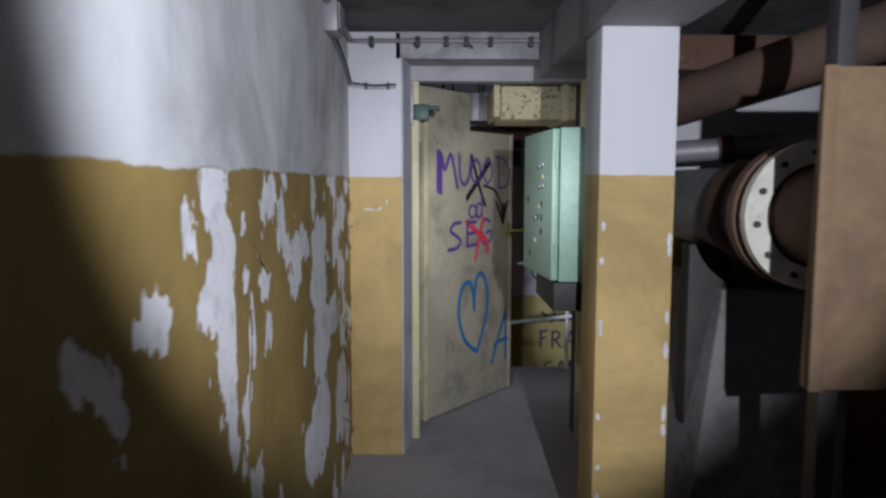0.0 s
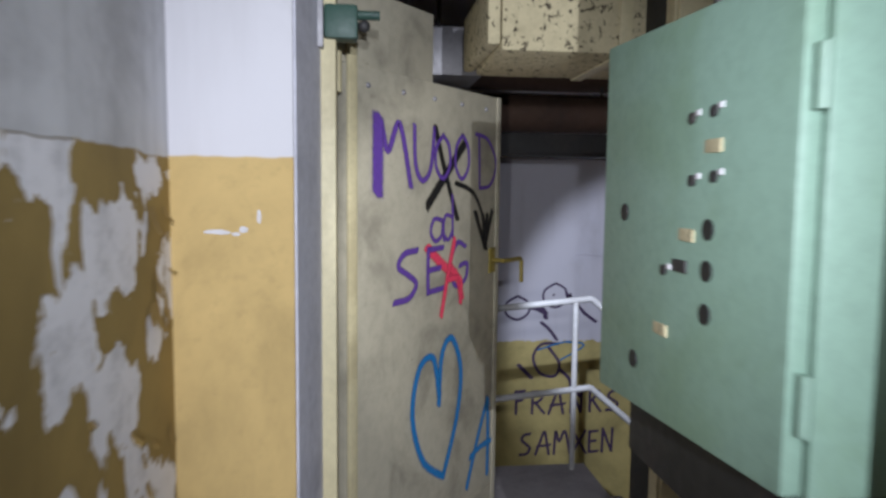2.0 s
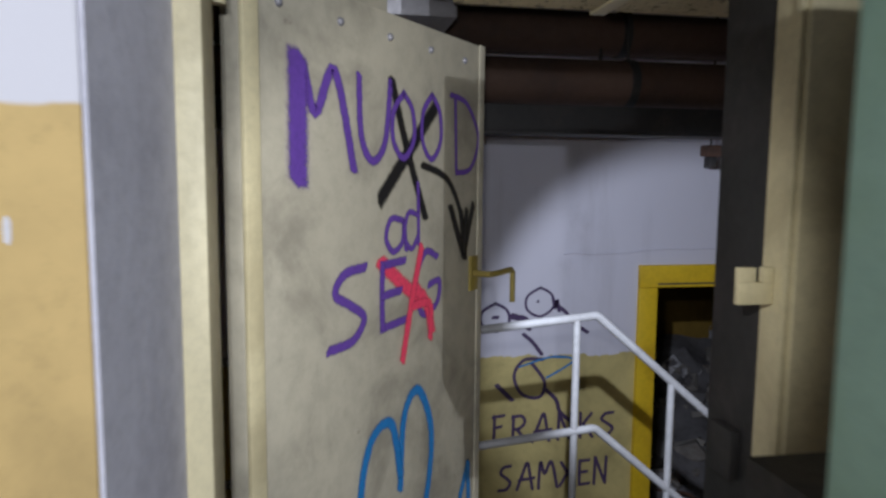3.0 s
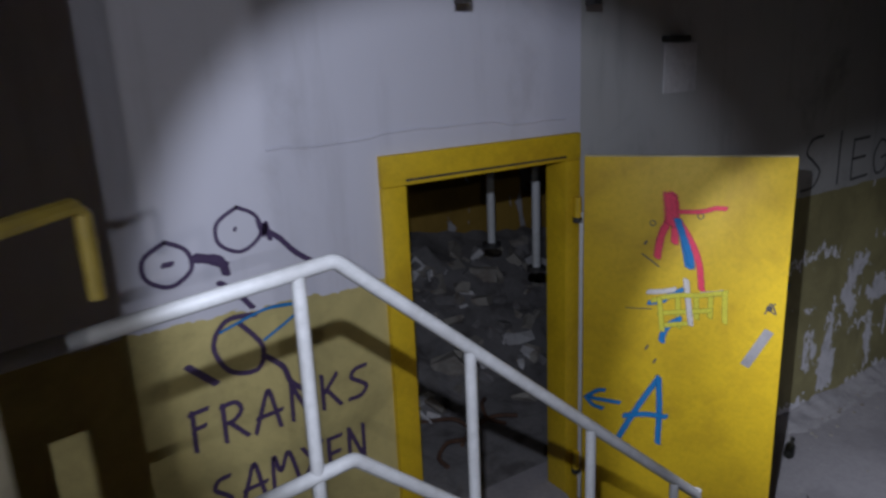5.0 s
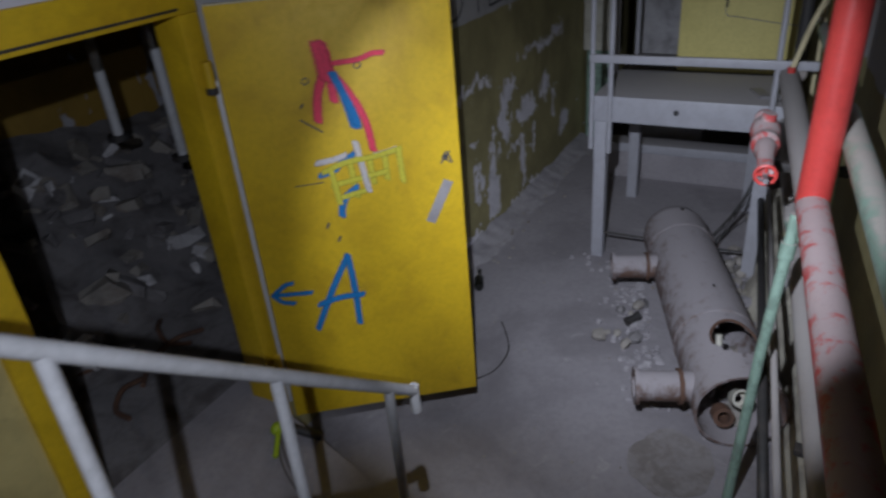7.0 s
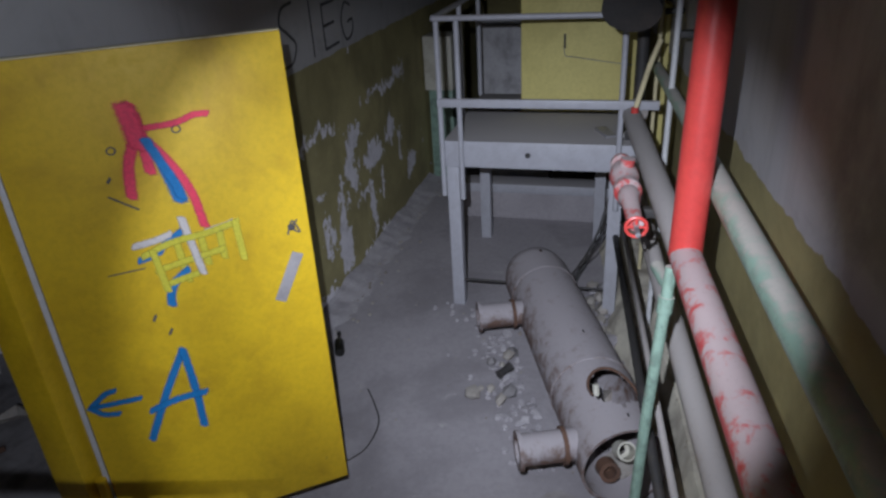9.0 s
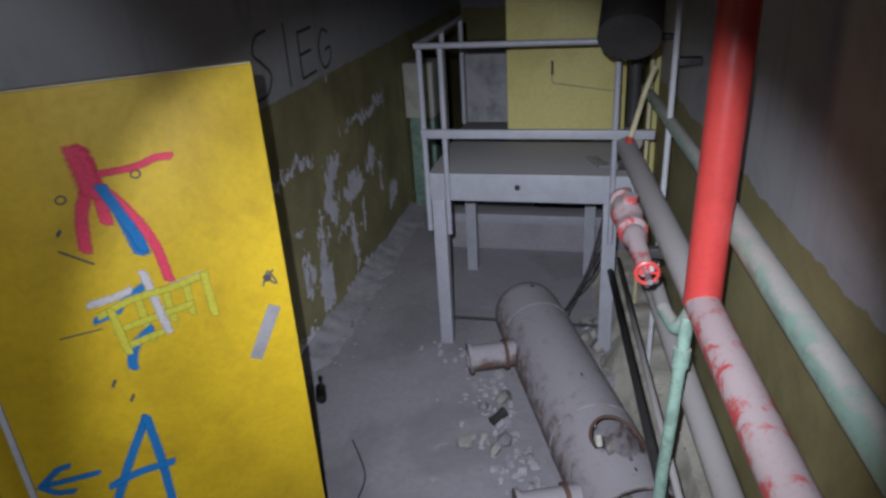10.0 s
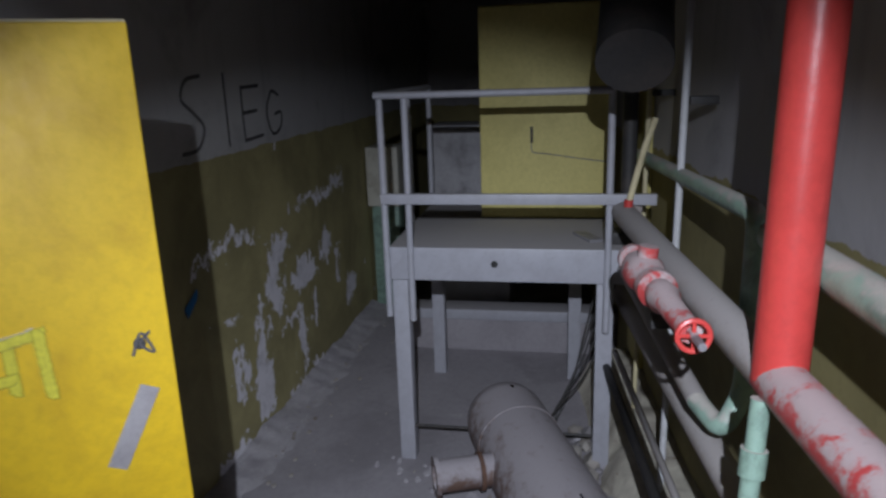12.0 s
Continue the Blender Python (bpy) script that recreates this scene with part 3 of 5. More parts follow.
tube(bm, [on_leaf(0.9, 1.11, 0.0), on_leaf(0.9, 1.11, 0.06), on_leaf(0.93, 1.11, 0.065), on_leaf(1.03, 1.11, 0.065), on_leaf(1.045, 1.10, 0.065), on_leaf(1.045, 1.01, 0.065)], 0.009, 8)
slab(bm, LO, LU, LN, 0.88, 0.925, 1.06, 1.16, 0.0, 0.008, 0.002)
under(door, "door_handle", bm, worn("yellowed_brass", (0.36, 0.27, 0.05), (0.25, 0.19, 0.05), 40, 8, 0.45), "yellowed bent lever handle")
for z in (0.35, 1.72):
    under(door, "hinge", rod(nb(), (0.055, 4.30, z - 0.06), (0.055, 4.30, z + 0.06), 0.014, 12), M_CREAM)
g = GLYPH
writing("graffiti", door, LO, LU, UP, LN, [(g["M"], 0.16, 1.40, 0.19, 0.20, 0.034), ([[(0, 0), (0.02, 1)]], 0.165, 1.385, 0.12, 0.22, 0.075), (g["U"], 0.36, 1.42, 0.14, 0.18, 0.028), (g["O"], 0.48, 1.43, 0.11, 0.15, 0.024), (g["O"], 0.61, 1.43, 0.11, 0.16, 0.022),
        (g["D"], 0.76, 1.39, 0.17, 0.215, 0.02), (g["a"], 0.45, 1.21, 0.10, 0.11, 0.022), (g["d"], 0.53, 1.21, 0.08, 0.16, 0.02), (g["S"], 0.25, 1.02, 0.15, 0.175, 0.03), (g["E"], 0.43, 1.03, 0.12, 0.155, 0.028), (g["G"], 0.585, 1.03, 0.13, 0.165, 0.026)], P_PURPLE, "purple sprayed letters MUOOD od SEG")
writing("crossing_out", door, LO, LU, UP, LN, [([[(0, 0), (1, 1)]], 0.44, 1.335, 0.24, 0.225, 0.05), ([[(0, 1), (0.4, 0.55), (1, 0)]], 0.485, 1.285, 0.15, 0.32, 0.036), ([[(0, 1), (0.5, 0.85), (0.8, 0.45), (0.9, 0)]], 0.62, 1.16, 0.26, 0.255, 0.026),
        ([[(0, 1), (0.6, 0)], [(0.6, 0), (1, 1)], [(0.45, 0.9), (0.6, 0.1)], [(0.7, 0.9), (0.6, 0.1)]], 0.765, 1.165, 0.13, 0.14, 0.034)], P_BLACK, "black sprayed cross and arrow")
writing("red_cross", door, LO, LU, UP, LN, [([[(0, 1), (0.35, 0.72), (0.62, 0.55)]], 0.44, 0.965, 0.26, 0.225, 0.05), ([[(0.62, 0.6), (0.85, 0.35), (0.95, 0)]], 0.44, 0.99, 0.24, 0.2, 0.045), ([[(0, 0), (0.4, 0.5), (0.85, 1)]], 0.53, 0.94, 0.10, 0.27, 0.034), ([[(0, 0.6), (0.6, 0.55), (0.62, 0)]], 0.58, 0.97, 0.13, 0.16, 0.032)], P_RED, "red sprayed cross")
writing("heart", door, LO, LU, UP, LN, [(g["heart"], 0.355, 0.335, 0.33, 0.51, 0.036), (g["A slanted"], 0.73, 0.225, 0.19, 0.32, 0.034)], P_BLUE, "blue sprayed heart and letter A")

closer = thing("door_closer", "small dark green iron latch block on the door frame", "latch", (0.06, 4.2, 1.8))
under(closer, "body", box(nb(), 0.03, 0.115, 4.10, 4.17, 1.765, 1.85, 0.01), M_GREEN_DK)
under(closer, "bolt", rod(nb(), (-0.03, 4.135, 1.83), (0.17, 4.135, 1.83), 0.012, 10), M_GREEN_DK)
under(closer, "bracket", box(nb(), -0.02, 0.03, 4.09, 4.125, 1.74, 1.96, 0.004), M_STEEL, "grey steel bracket")
under(closer, "knob", ball(nb(), (0.13, 4.12, 1.80), 0.016), M_DARK)

# green switch cabinet behind the pillar
cab = thing("switch_cabinet", "pale green enamelled steel switch cabinet with torn-out switches", "cabinet", (0.7, 3.26, 1.04))
under(cab, "body", box(nb(), 0.625, 0.86, 3.03, 3.515, 1.045, 1.645, 0.008), M_GREEN)
bm = nb()
box(bm, 0.595, 0.623, 3.035, 3.51, 1.05, 1.64, 0.007)
for v in bm.verts:
    v.co.x -= 0.045 * (v.co.y - 3.035) / 0.475
under(cab, "cabinet_door", bm, M_GREEN)
for z in (1.16, 1.52):
    under(cab, "hinge", rod(nb(), (0.612, 3.026, z - 0.035), (0.612, 3.026, z + 0.035), 0.008, 10), M_GREEN)


def cab_face(y, d):
    return 0.595 - 0.045 * (y - 3.035) / 0.475 - d


for y, z in ((3.195, 1.345), (3.195, 1.29), (3.195, 1.232), (3.43, 1.36), (3.385, 1.125)):
    x = cab_face(y, 0.0)
    b = nb()
    rod(b, (x - 0.0015, y, z), (x + 0.01, y, z), 0.0145, 16)
    under(cab, "switch_hole", b, M_BLACK, "black empty switch hole")
for y, z in ((3.19, 1.50), (3.24, 1.495), (3.185, 1.415), (3.235, 1.41), (3.30, 1.28)):
    x = cab_face(y, 0.0)
    under(cab, "screw", rod(nb(), (x - 0.004, y, z), (x + 0.01, y, z), 0.008, 9), M_DARK, "dark rusty switch stump")
    # white fleck beside the stump, painting its glint
    under(cab, "stump_glint", box(nb(), x - 0.0025, x + 0.004, y - 0.019, y - 0.01, z + 0.002, z + 0.01, 0.001), M_PLASTER_AND_GLINT)
for y, z, m in ((3.195, 1.455, M_LAG), (3.25, 1.335, M_LAG), (3.265, 1.29, M_DARK), (3.31, 1.19, M_LAG)):
    x = cab_face(y, 0.0)
    under(cab, "label_plate", box(nb(), x - 0.0015, x + 0.008, y - 0.025, y + 0.025, z - 0.009, z + 0.009, 0.001), m)
under(cab, "bracket", box(nb(), 0.61, 0.84, 3.05, 3.51, 0.925, 1.04, 0.006), M_BLACK, "dark iron bracket under the cabinet")
under(cab, "bracket", box(nb(), 0.76, 0.90, 3.45, 3.9, 0.97, 1.03, 0.006), M_DARK)
under(cab, "stand", box(nb(), 0.78, 0.83, 3.25, 3.3, 0, 0.925, 0.004), M_DARK, "dark iron stand post")

lag = thing("lagged_duct", "speckled cream lagged duct across the top of the doorway", "duct", (0.9, 4.4, 1.78))
under(lag, "lagging", box(nb(), 0.515, 1.25, 4.29, 4.75, 1.785, 1.975, 0.02), M_LAG)
under(lag, "end_band", box(nb(), 0.475, 0.514, 4.285, 4.76, 1.80, 1.98, 0.012), M_LAG)
under(lag, "band", box(nb(), 0.86, 0.90, 4.283, 4.757, 1.78, 1.98, 0.004), M_CREAM)
under(lag, "hanger", rod(nb(), (0.7, 4.5, 1.97), (0.7, 4.5, 2.61), 0.01, 8), M_DARK)
under(lag, "hanger", rod(nb(), (1.1, 4.5, 1.97), (1.1, 4.5, 2.61), 0.01, 8), M_DARK)

cond = thing("conduit", "thin steel cable conduit clipped along the wall top", "conduit", (0.2, 3.87, 2.12))
under(cond, "tube", tube(nb(), bent([(-0.27, 3.0, 2.13), (-0.27, 3.862, 2.13), (0.69, 3.862, 2.135)], 0.03), 0.011, 8), M_STEEL)
for x in (-0.17, 0.06, 0.2, 0.3, 0.42, 0.62):
    under(cond, "clip", box(nb(), x - 0.012, x + 0.012, 3.845, 3.89, 2.105, 2.15, 0.003), M_DARK)
for x in (-0.18, 0.04, 0.31):
    under(cond, "nail", rod(nb(), (x, 3.86, 2.12), (x + 0.02, 3.83, 2.09), 0.004, 6), M_DARK)
cond2 = thing("cable", "two thin dark cables clipped across the pier", "cable", (-0.15, 3.88, 1.92))
under(cond2, "wire", tube(nb(), [(-0.275, 3.3, 2.05), (-0.275, 3.7, 1.99), (-0.275, 3.87, 1.93), (-0.26, 3.881, 1.925), (-0.16, 3.881, 1.915), (-0.05, 3.881, 1.92)], 0.006, 6), M_DARK)
under(cond2, "wire", tube(nb(), [(-0.28, 3.3, 2.03), (-0.28, 3.7, 1.975), (-0.28, 3.87, 1.915), (-0.26, 3.88, 1.91), (-0.16, 3.88, 1.90), (-0.05, 3.88, 1.905)], 0.005, 6), M_STEEL)
for x in (-0.2, -0.09):
    under(cond2, "clip", box(nb(), x - 0.006, x + 0.006, 3.868, 3.89, 1.895, 1.93, 0.002), M_DARK)
jb = thing("junction_box", "small grey junction box on the corridor wall", "junction box", (-0.28, 3.2, 2.08))
under(jb, "body", box(nb(), -0.291, -0.235, 3.12, 3.28, 2.02, 2.14, 0.008), M_STEEL)
under(jb, "lid", box(nb(), -0.234, -0.226, 3.13, 3.27, 2.03, 2.13, 0.003), M_BEAM)

# curled flakes at peeled edges of the corridor wall
rnd = random.Random(4)
flakes = thing("paint_flake", "curled flakes of ochre paint hanging off the wall", "paint flakes", (-0.29, 2.5, 0.9), kind="stuff")
bm = nb()
for i in range(46):
    y, z = rnd.uniform(1.3, 3.86), rnd.uniform(0.1, 1.38)
    if rnd.random() < 0.45:
        y = rnd.uniform(3.55, 3.87)
    w, h, curl = rnd.uniform(0.006, 0.018), rnd.uniform(0.012, 0.045), rnd.uniform(0.005, 0.018)
    if i % 6 == 0:
        y, w, h, curl = rnd.uniform(3.6, 3.82), 0.026, 0.06, 0.02
    grid = []
    for k in range(5):
        t = k / 4
        x = -0.288 + curl * t * t
        taper = w * (1 - 0.6 * abs(t - 0.3))
        zz = z - h * t
        grid.append([bm.verts.new((x + rnd.uniform(0, 0.002), y - taper, zz)), bm.verts.new((x + 0.003, y + taper * 0.2, zz + rnd.uniform(-0.004, 0.004))), bm.verts.new((x + 0.001, y + taper, zz))])
    for a, b in zip(grid, grid[1:]):
        for k in range(2):
            bm.faces.new((a[k], a[k + 1], b[k + 1], b[k]))
under(flakes, "flakes", bm, M_FLAKE)

# chips in the paint of the pillar's edges
chips = thing("paint_chip", "pale chips of bare plaster along the pillar's edges", "paint chips", (0.695, 2.7, 1.0), kind="stuff")
bm = nb()
for i in range(16):
    z, h, w = rnd.uniform(0.1, 1.44), rnd.uniform(0.015, 0.07), rnd.uniform(0.006, 0.016)
    x = 0.712 if rnd.random() < 0.7 else 0.94
    cs = [bm.verts.new((x + rnd.uniform(0.4, 1) * 0.011 * math.cos(a), 2.6985 - 0.0003 * i, z + h * 0.5 * math.sin(a))) for a in [k * math.pi / 4 for k in range(8)]]
    bm.faces.new(cs)
for x, z, w, h in ((-0.19, 1.295, 0.032, 0.006), (-0.135, 1.30, 0.012, 0.008), (-0.10, 1.33, 0.005, 0.02), (-0.15, 1.29, 0.012, 0.004)):
    bm.faces.new([bm.verts.new((x + w * math.cos(a) * rnd.uniform(0.7, 1.1), 3.8885 - 0.004 * w, z + h * math.sin(a) * rnd.uniform(0.7, 1.2))) for a in [k * math.pi / 5 for k in range(10)]])
under(chips, "chips", bm, M_PLASTER_AND_GLINT)

# ---- machine bay beside the corridor ----
pipe = thing("flanged_pipe", "large rusty pipe with a white bolted flange", "pipe", (1.29, 2.9, 1.33))
ax = Vector((1.34, 2.5, 1.33))
shaded(under(pipe, "barrel", rod(nb(), ax + Vector((0, 0.1, 0)), (1.34, 3.9, 1.33), 0.165, 28), M_STEEL, "grey painted pipe barrel"))
shaded(under(pipe, "rear_flange", rod(nb(), ax + Vector((0, 0.09, 0)), ax + Vector((0, 0.14, 0)), 0.235, 32), M_RUST, "rusty rear flange"))


def ring(bm, c, r0, r1, y0, y1, seg=36):
    loops = []
    for r, y in ((r0, y0), (r1, y0), (r1, y1), (r0, y1)):
        loops.append([bm.verts.new((c.x + r * math.cos(2 * math.pi * k / seg), c.y + y, c.z + r * math.sin(2 * math.pi * k / seg))) for k in range(seg)])
    for i in range(4):
        a, b = loops[i], loops[(i + 1) % 4]
        for k in range(seg):
            bm.faces.new((a[k], a[(k + 1) % seg], b[(k + 1) % seg], b[k]))
    bmesh.ops.recalc_face_normals(bm, faces=bm.faces)
    return bm


under(pipe, "front_flange", ring(nb(), ax, 0.165, 0.235, 0.0, 0.035), M_FLANGE, "white painted front flange")
for k in range(12):
    a = 2 * math.pi * k / 12 + 0.13
    c = ax + Vector((0.2 * math.cos(a), 0, 0.2 * math.sin(a)))
    under(pipe, "bolt", rod(nb(), c + Vector((0, -0.014, 0)), c + Vector((0, 0.1, 0)), 0.011, 6), M_DARK)
shaded(under(pipe, "stub", rod(nb(), ax + Vector((0.02, -0.35, 0)), ax + Vector((0, 0.03, 0)), 0.15, 28), M_RUST, "rust-brown pipe stub"))
shaded(under(pipe, "collar", rod(nb(), (1.34, 2.85, 1.33), (1.34, 2.95, 1.33), 0.19, 28), M_RUST))
under(pipe, "saddle", box(nb(), 1.2, 1.38, 3.2, 3.3, 0, 1.18, 0.01), M_DARK, "dark iron pipe support")
valve_post = thing("iron_post", "dark iron post carrying a rusty sheet panel", "post", (1.4, 2.12, 0))
under(valve_post, "post", box(nb(), 1.16, 1.21, 2.14, 2.2, 0, 2.18, 0.004), M_DARK)
bm = nb()
box(bm, 1.10, 1.55, 2.09, 2.135, 0.9, 1.72, 0.006)
for v in bm.verts:
    v.co.x += 0.02 * (v.co.z - 0.9)
under(valve_post, "panel", bm, M_WOOD, "rust-brown sheet panel")
under(valve_post, "panel_edge", box(nb(), 1.095, 1.13, 2.075, 2.088, 0.9, 1.72, 0.003), M_WOOD)
slant = thing("overhead_pipe", "thick dusty brown pipe slanting up through the machine bay", "pipe", (1.6, 2.66, 1.9))
shaded(under(slant, "barrel", rod(nb(), (0.99, 3.63, 1.71), (2.0, 2.02, 2.06), 0.095, 24), M_BROWNPIPE))
shaded(under(slant, "sleeve", rod(nb(), (1.12, 3.42, 1.755), (1.15, 3.37, 1.766), 0.104, 24), M_RUST))
for i, (y, z, r, m, lab) in enumerate(((3.6, 1.555, 0.05, M_STEEL, "grey overhead pipe"),)):
    op = thing("overhead_pipe", lab + " crossing the machine bay", "pipe", (2.0, y, z))
    shaded(under(op, "barrel", rod(nb(), (0.985, y, z), (3.31, y - 0.9, z + 0.15), r, 20), m))
    under(op, "clamp", rod(nb(), (1.4, y - 0.17, z + 0.02), (1.46, y - 0.19, z + 0.03), r + 0.012, 20), M_RUST)
ang = thing("angle_beam", "long rusty steel angle beam under the ceiling", "beam", (2.0, 2.6, 1.9))
b = nb()
box(b, 0.99, 3.31, 3.50, 3.55, 1.93, 2.09, 0.004)
box(b, 0.99, 3.31, 3.45, 3.50, 1.93, 1.945, 0.003)
under(ang, "web", b, M_RUST)
block = thing("concrete_plinth", "sloping grey concrete plinth under the machine pipes", "plinth", (1.6, 3.3, 0))
bm = nb()
box(bm, 1.12, 1.75, 2.95, 3.85, 0, 1.0, 0.02)
for v in bm.verts:
    if v.co.z > 0.4 and v.co.x < 1.5:
        v.co.x += 0.2
        v.co.y += 0.2
under(block, "body", bm, M_RUBBLE)
under(block, "cap_plate", box(nb(), 1.34, 1.76, 3.17, 3.84, 1.002, 1.02, 0.004), M_DARK, "dark iron cap plate")
for i in range(9):
    p = Vector((rnd.uniform(1.0, 1.25), rnd.uniform(2.75, 3.7), 0))
    d = thing("rubble_piece", rnd.choice(["broken piece of grey plaster on the floor", "broken reddish brick on the floor"]), "rubble", tuple(p), group="rubble on the bay floor")
    bm = nb()
    bmesh.ops.create_icosphere(bm, subdivisions=1, radius=rnd.uniform(0.03, 0.07))
    for v in bm.verts:
        v.co = Vector((v.co.x * 1.3, v.co.y, v.co.z * 0.6)) * rnd.uniform(0.75, 1.15)
    lo = min(v.co.z for v in bm.verts)
    bmesh.ops.translate(bm, verts=bm.verts, vec=(0, 0, -lo))
    part("lump", bm, M_RUBBLE if "grey" in d["label"] else M_RUST, d)
for x0, y0, x1, y1, r, m in ((1.0, 2.75, 1.12, 3.85, 0.025, M_RUST), (1.12, 2.7, 1.2, 3.86, 0.018, M_DARK)):
    fp = thing("floor_pipe", "thin rusty pipe lying along the bay floor", "pipe", (x0, y0, 0))
    under(fp, "barrel", rod(nb(), (x0, y0, r), (x1, y1, r), r, 12), m)
drop = thing("drop_pipe", "thin rusty upright pipe behind the pillar", "pipe", (0.985, 2.96, 0))
under(drop, "barrel", rod(nb(), (0.985, 2.97, 0), (0.985, 2.97, 1.95), 0.016, 10), M_RUST)

# ---- landing: overhead pipes and railing ----
for y, z, r, m, lab in ((6.2, 1.82, 0.105, M_BROWNPIPE, "brown lagged pipe under the hall ceiling"), (6.3, 2.06, 0.10, M_BROWNPIPE, "upper brown pipe under the hall ceiling")):
    op = thing("overhead_pipe", lab, "pipe", (1.2, y, z))
    shaded(under(op, "barrel", rod(nb(), (-0.46, y, z), (2.15, y, z), r, 24), m))
    shaded(under(op, "elbow", tube(nb(), bent([(2.15, y, z), (2.5, y, z), (2.5, y, 2.61)], 0.2), r, 24), m))
    for x in (0.2, 1.6):
        under(op, "strap", rod(nb(), (x, y, z), (x + 0.04, y, z), r + 0.006, 24), M_DARK)
        under(op, "hanger", rod(nb(), (x + 0.02, y, z + r), (x + 0.02, y, 2.61), 0.008, 8), M_DARK)
tray = thing("cable_tray", "dark steel channel hung below the brown pipes", "channel", (1.0, 6.15, 1.6))
b = nb()
box(b, -0.46, 2.3, 6.05, 6.25, 1.575, 1.59, 0.003)
box(b, -0.46, 2.3, 6.05, 6.062, 1.59, 1.70, 0.003)
under(tray, "channel", b, M_DARK)
for x in (0.3, 1.5):
    under(tray, "hanger", rod(nb(), (x, 6.24, 1.59), (x, 6.24, 2.61), 0.008, 8), M_DARK)
tl = thing("tube_light", "dead dark tube light fitting below the ceiling", "light", (2.55, 6.5, 1.5))
under(tl, "body", box(nb(), 2.2, 2.95, 6.46, 6.54, 1.50, 1.56, 0.008), M_RUST)
for x in (2.24, 2.9):
    under(tl, "socket", box(nb(), x - 0.02, x + 0.02, 6.47, 6.53, 1.44, 1.499, 0.004), M_DARK)
    under(tl, "hanger", rod(nb(), (x, 6.5, 1.56), (x, 6.5, 2.61), 0.006, 6), M_DARK)
duct = thing("square_duct", "dull grey sheet-metal duct behind the door head", "duct", (0.45, 5.6, 1.9))
under(duct, "body", box(nb(), 0.35, 0.62, 5.2, 6.0, 1.86, 2.06, 0.008), M_STEEL)
under(duct, "seam", box(nb(), 0.345, 0.625, 5.55, 5.58, 1.855, 2.065, 0.003), M_STEEL)
under(duct, "hanger", rod(nb(), (0.48, 5.6, 2.05), (0.48, 5.6, 2.61), 0.008, 8), M_DARK)

rail = thing("stair_railing", "white painted tubular steel railing beside the stairs", "railing", (1.2, 5.57, 0))
RY = 5.566
hand = [(-0.44, RY, 0.70), (1.16, RY, 0.862), (1.245, RY, 0.862), (2.335, RY, -0.08), (2.45, RY, -0.175)]
under(rail, "handrail", tube(nb(), bent(hand[:1] + hand[2:3] + hand[4:], 0.015), 0.0165, 12), M_RAIL)
under(rail, "rail_end", rod(nb(), (2.452, RY, -0.16), (2.456, RY, -0.255), 0.0155, 12), M_RAIL)
mid = [(-0.44, RY, 0.25), (1.25, RY, 0.415), (2.36, RY, -0.54)]
under(rail, "mid_rail", tube(nb(), bent(mid, 0.015), 0.016, 12), M_RAIL)
for x, top, foot in ((-0.2, 0.72, 0.0), (0.5, 0.795, 0.0), (1.165, 0.865, -0.02), (1.564, 0.585, -0.40), (1.962, 0.235, -0.72), (2.335, -0.085, -1.06)):
    under(rail, "post", rod(nb(), (x, RY, foot), (x, RY, top), 0.0145, 12), M_RAIL)

# drawings on the hall wall
WN = Vector((0, 6.795, 0))
wall_north = bpy.data.objects["wall_north"]
EX, NY = Vector((1, 0, 0)), Vector((0, -1, 0))
face = [(g["O"], 1.32, 0.60, 0.19, 0.165, 0.016), ([[(0, 0), (0.3, 0.1)]], 1.40, 0.685, 0.01, 0.01, 0.018), ([[(0, 1), (0.3, 0.75), (0.6, 0.35), (1, 0)]], 1.50, 0.50, 0.20, 0.17, 0.024), ([[(0, 1), (0.25, 0.4), (0.4, 0.9), (0.6, 0.2)]], 1.49, 0.61, 0.06, 0.09, 0.022),
        (g["O"], 1.06, 0.52, 0.19, 0.16, 0.018), ([[(0, 0), (1, 0.1)]], 1.14, 0.60, 0.03, 0.01, 0.022), ([[(0, 1), (0.4, 0.8), (1, 0.4)], [(0, 0.9), (0.8, 0.7), (1, 0)]], 1.25, 0.53, 0.1, 0.08, 0.035), ([[(0, 1), (0.5, 0.6), (1, 0)]], 1.32, 0.38, 0.11, 0.12, 0.024),
        ([[(0.9, 1), (0.3, 1), (0, 0.6), (0.25, 0.1), (0.8, 0.0), (0.95, 0.4), (0.55, 0.9)]], 1.27, 0.13, 0.19, 0.22, 0.022), ([[(0, 1), (0.45, 0.65), (0.6, 0.3), (1, 0)]], 1.45, -0.02, 0.16, 0.20, 0.026), ([[(0, 1), (1, 0)]], 1.17, 0.12, 0.09, 0.09, 0.03)]
word = [(g[ch], x, z, w, h, 0.021) for ch, x, z, w, h in (("F", 1.15, -0.13, 0.075, 0.16), ("R", 1.26, -0.13, 0.10, 0.155), ("A", 1.385, -0.135, 0.12, 0.165), ("N", 1.535, -0.13, 0.09, 0.155), ("K", 1.665, -0.125, 0.09, 0.15), ("S", 1.79, -0.12, 0.10, 0.145),
        ("S", 1.19, -0.42, 0.085, 0.155), ("A", 1.30, -0.42, 0.11, 0.16), ("M", 1.43, -0.42, 0.12, 0.16), ("X", 1.56, -0.42, 0.10, 0.16), ("E", 1.67, -0.415, 0.075, 0.15), ("N", 1.765, -0.415, 0.085, 0.165))]
writing("drawing", wall_north, WN, EX, UP, NY, face, P_INK, "purple marker drawing of round shapes")
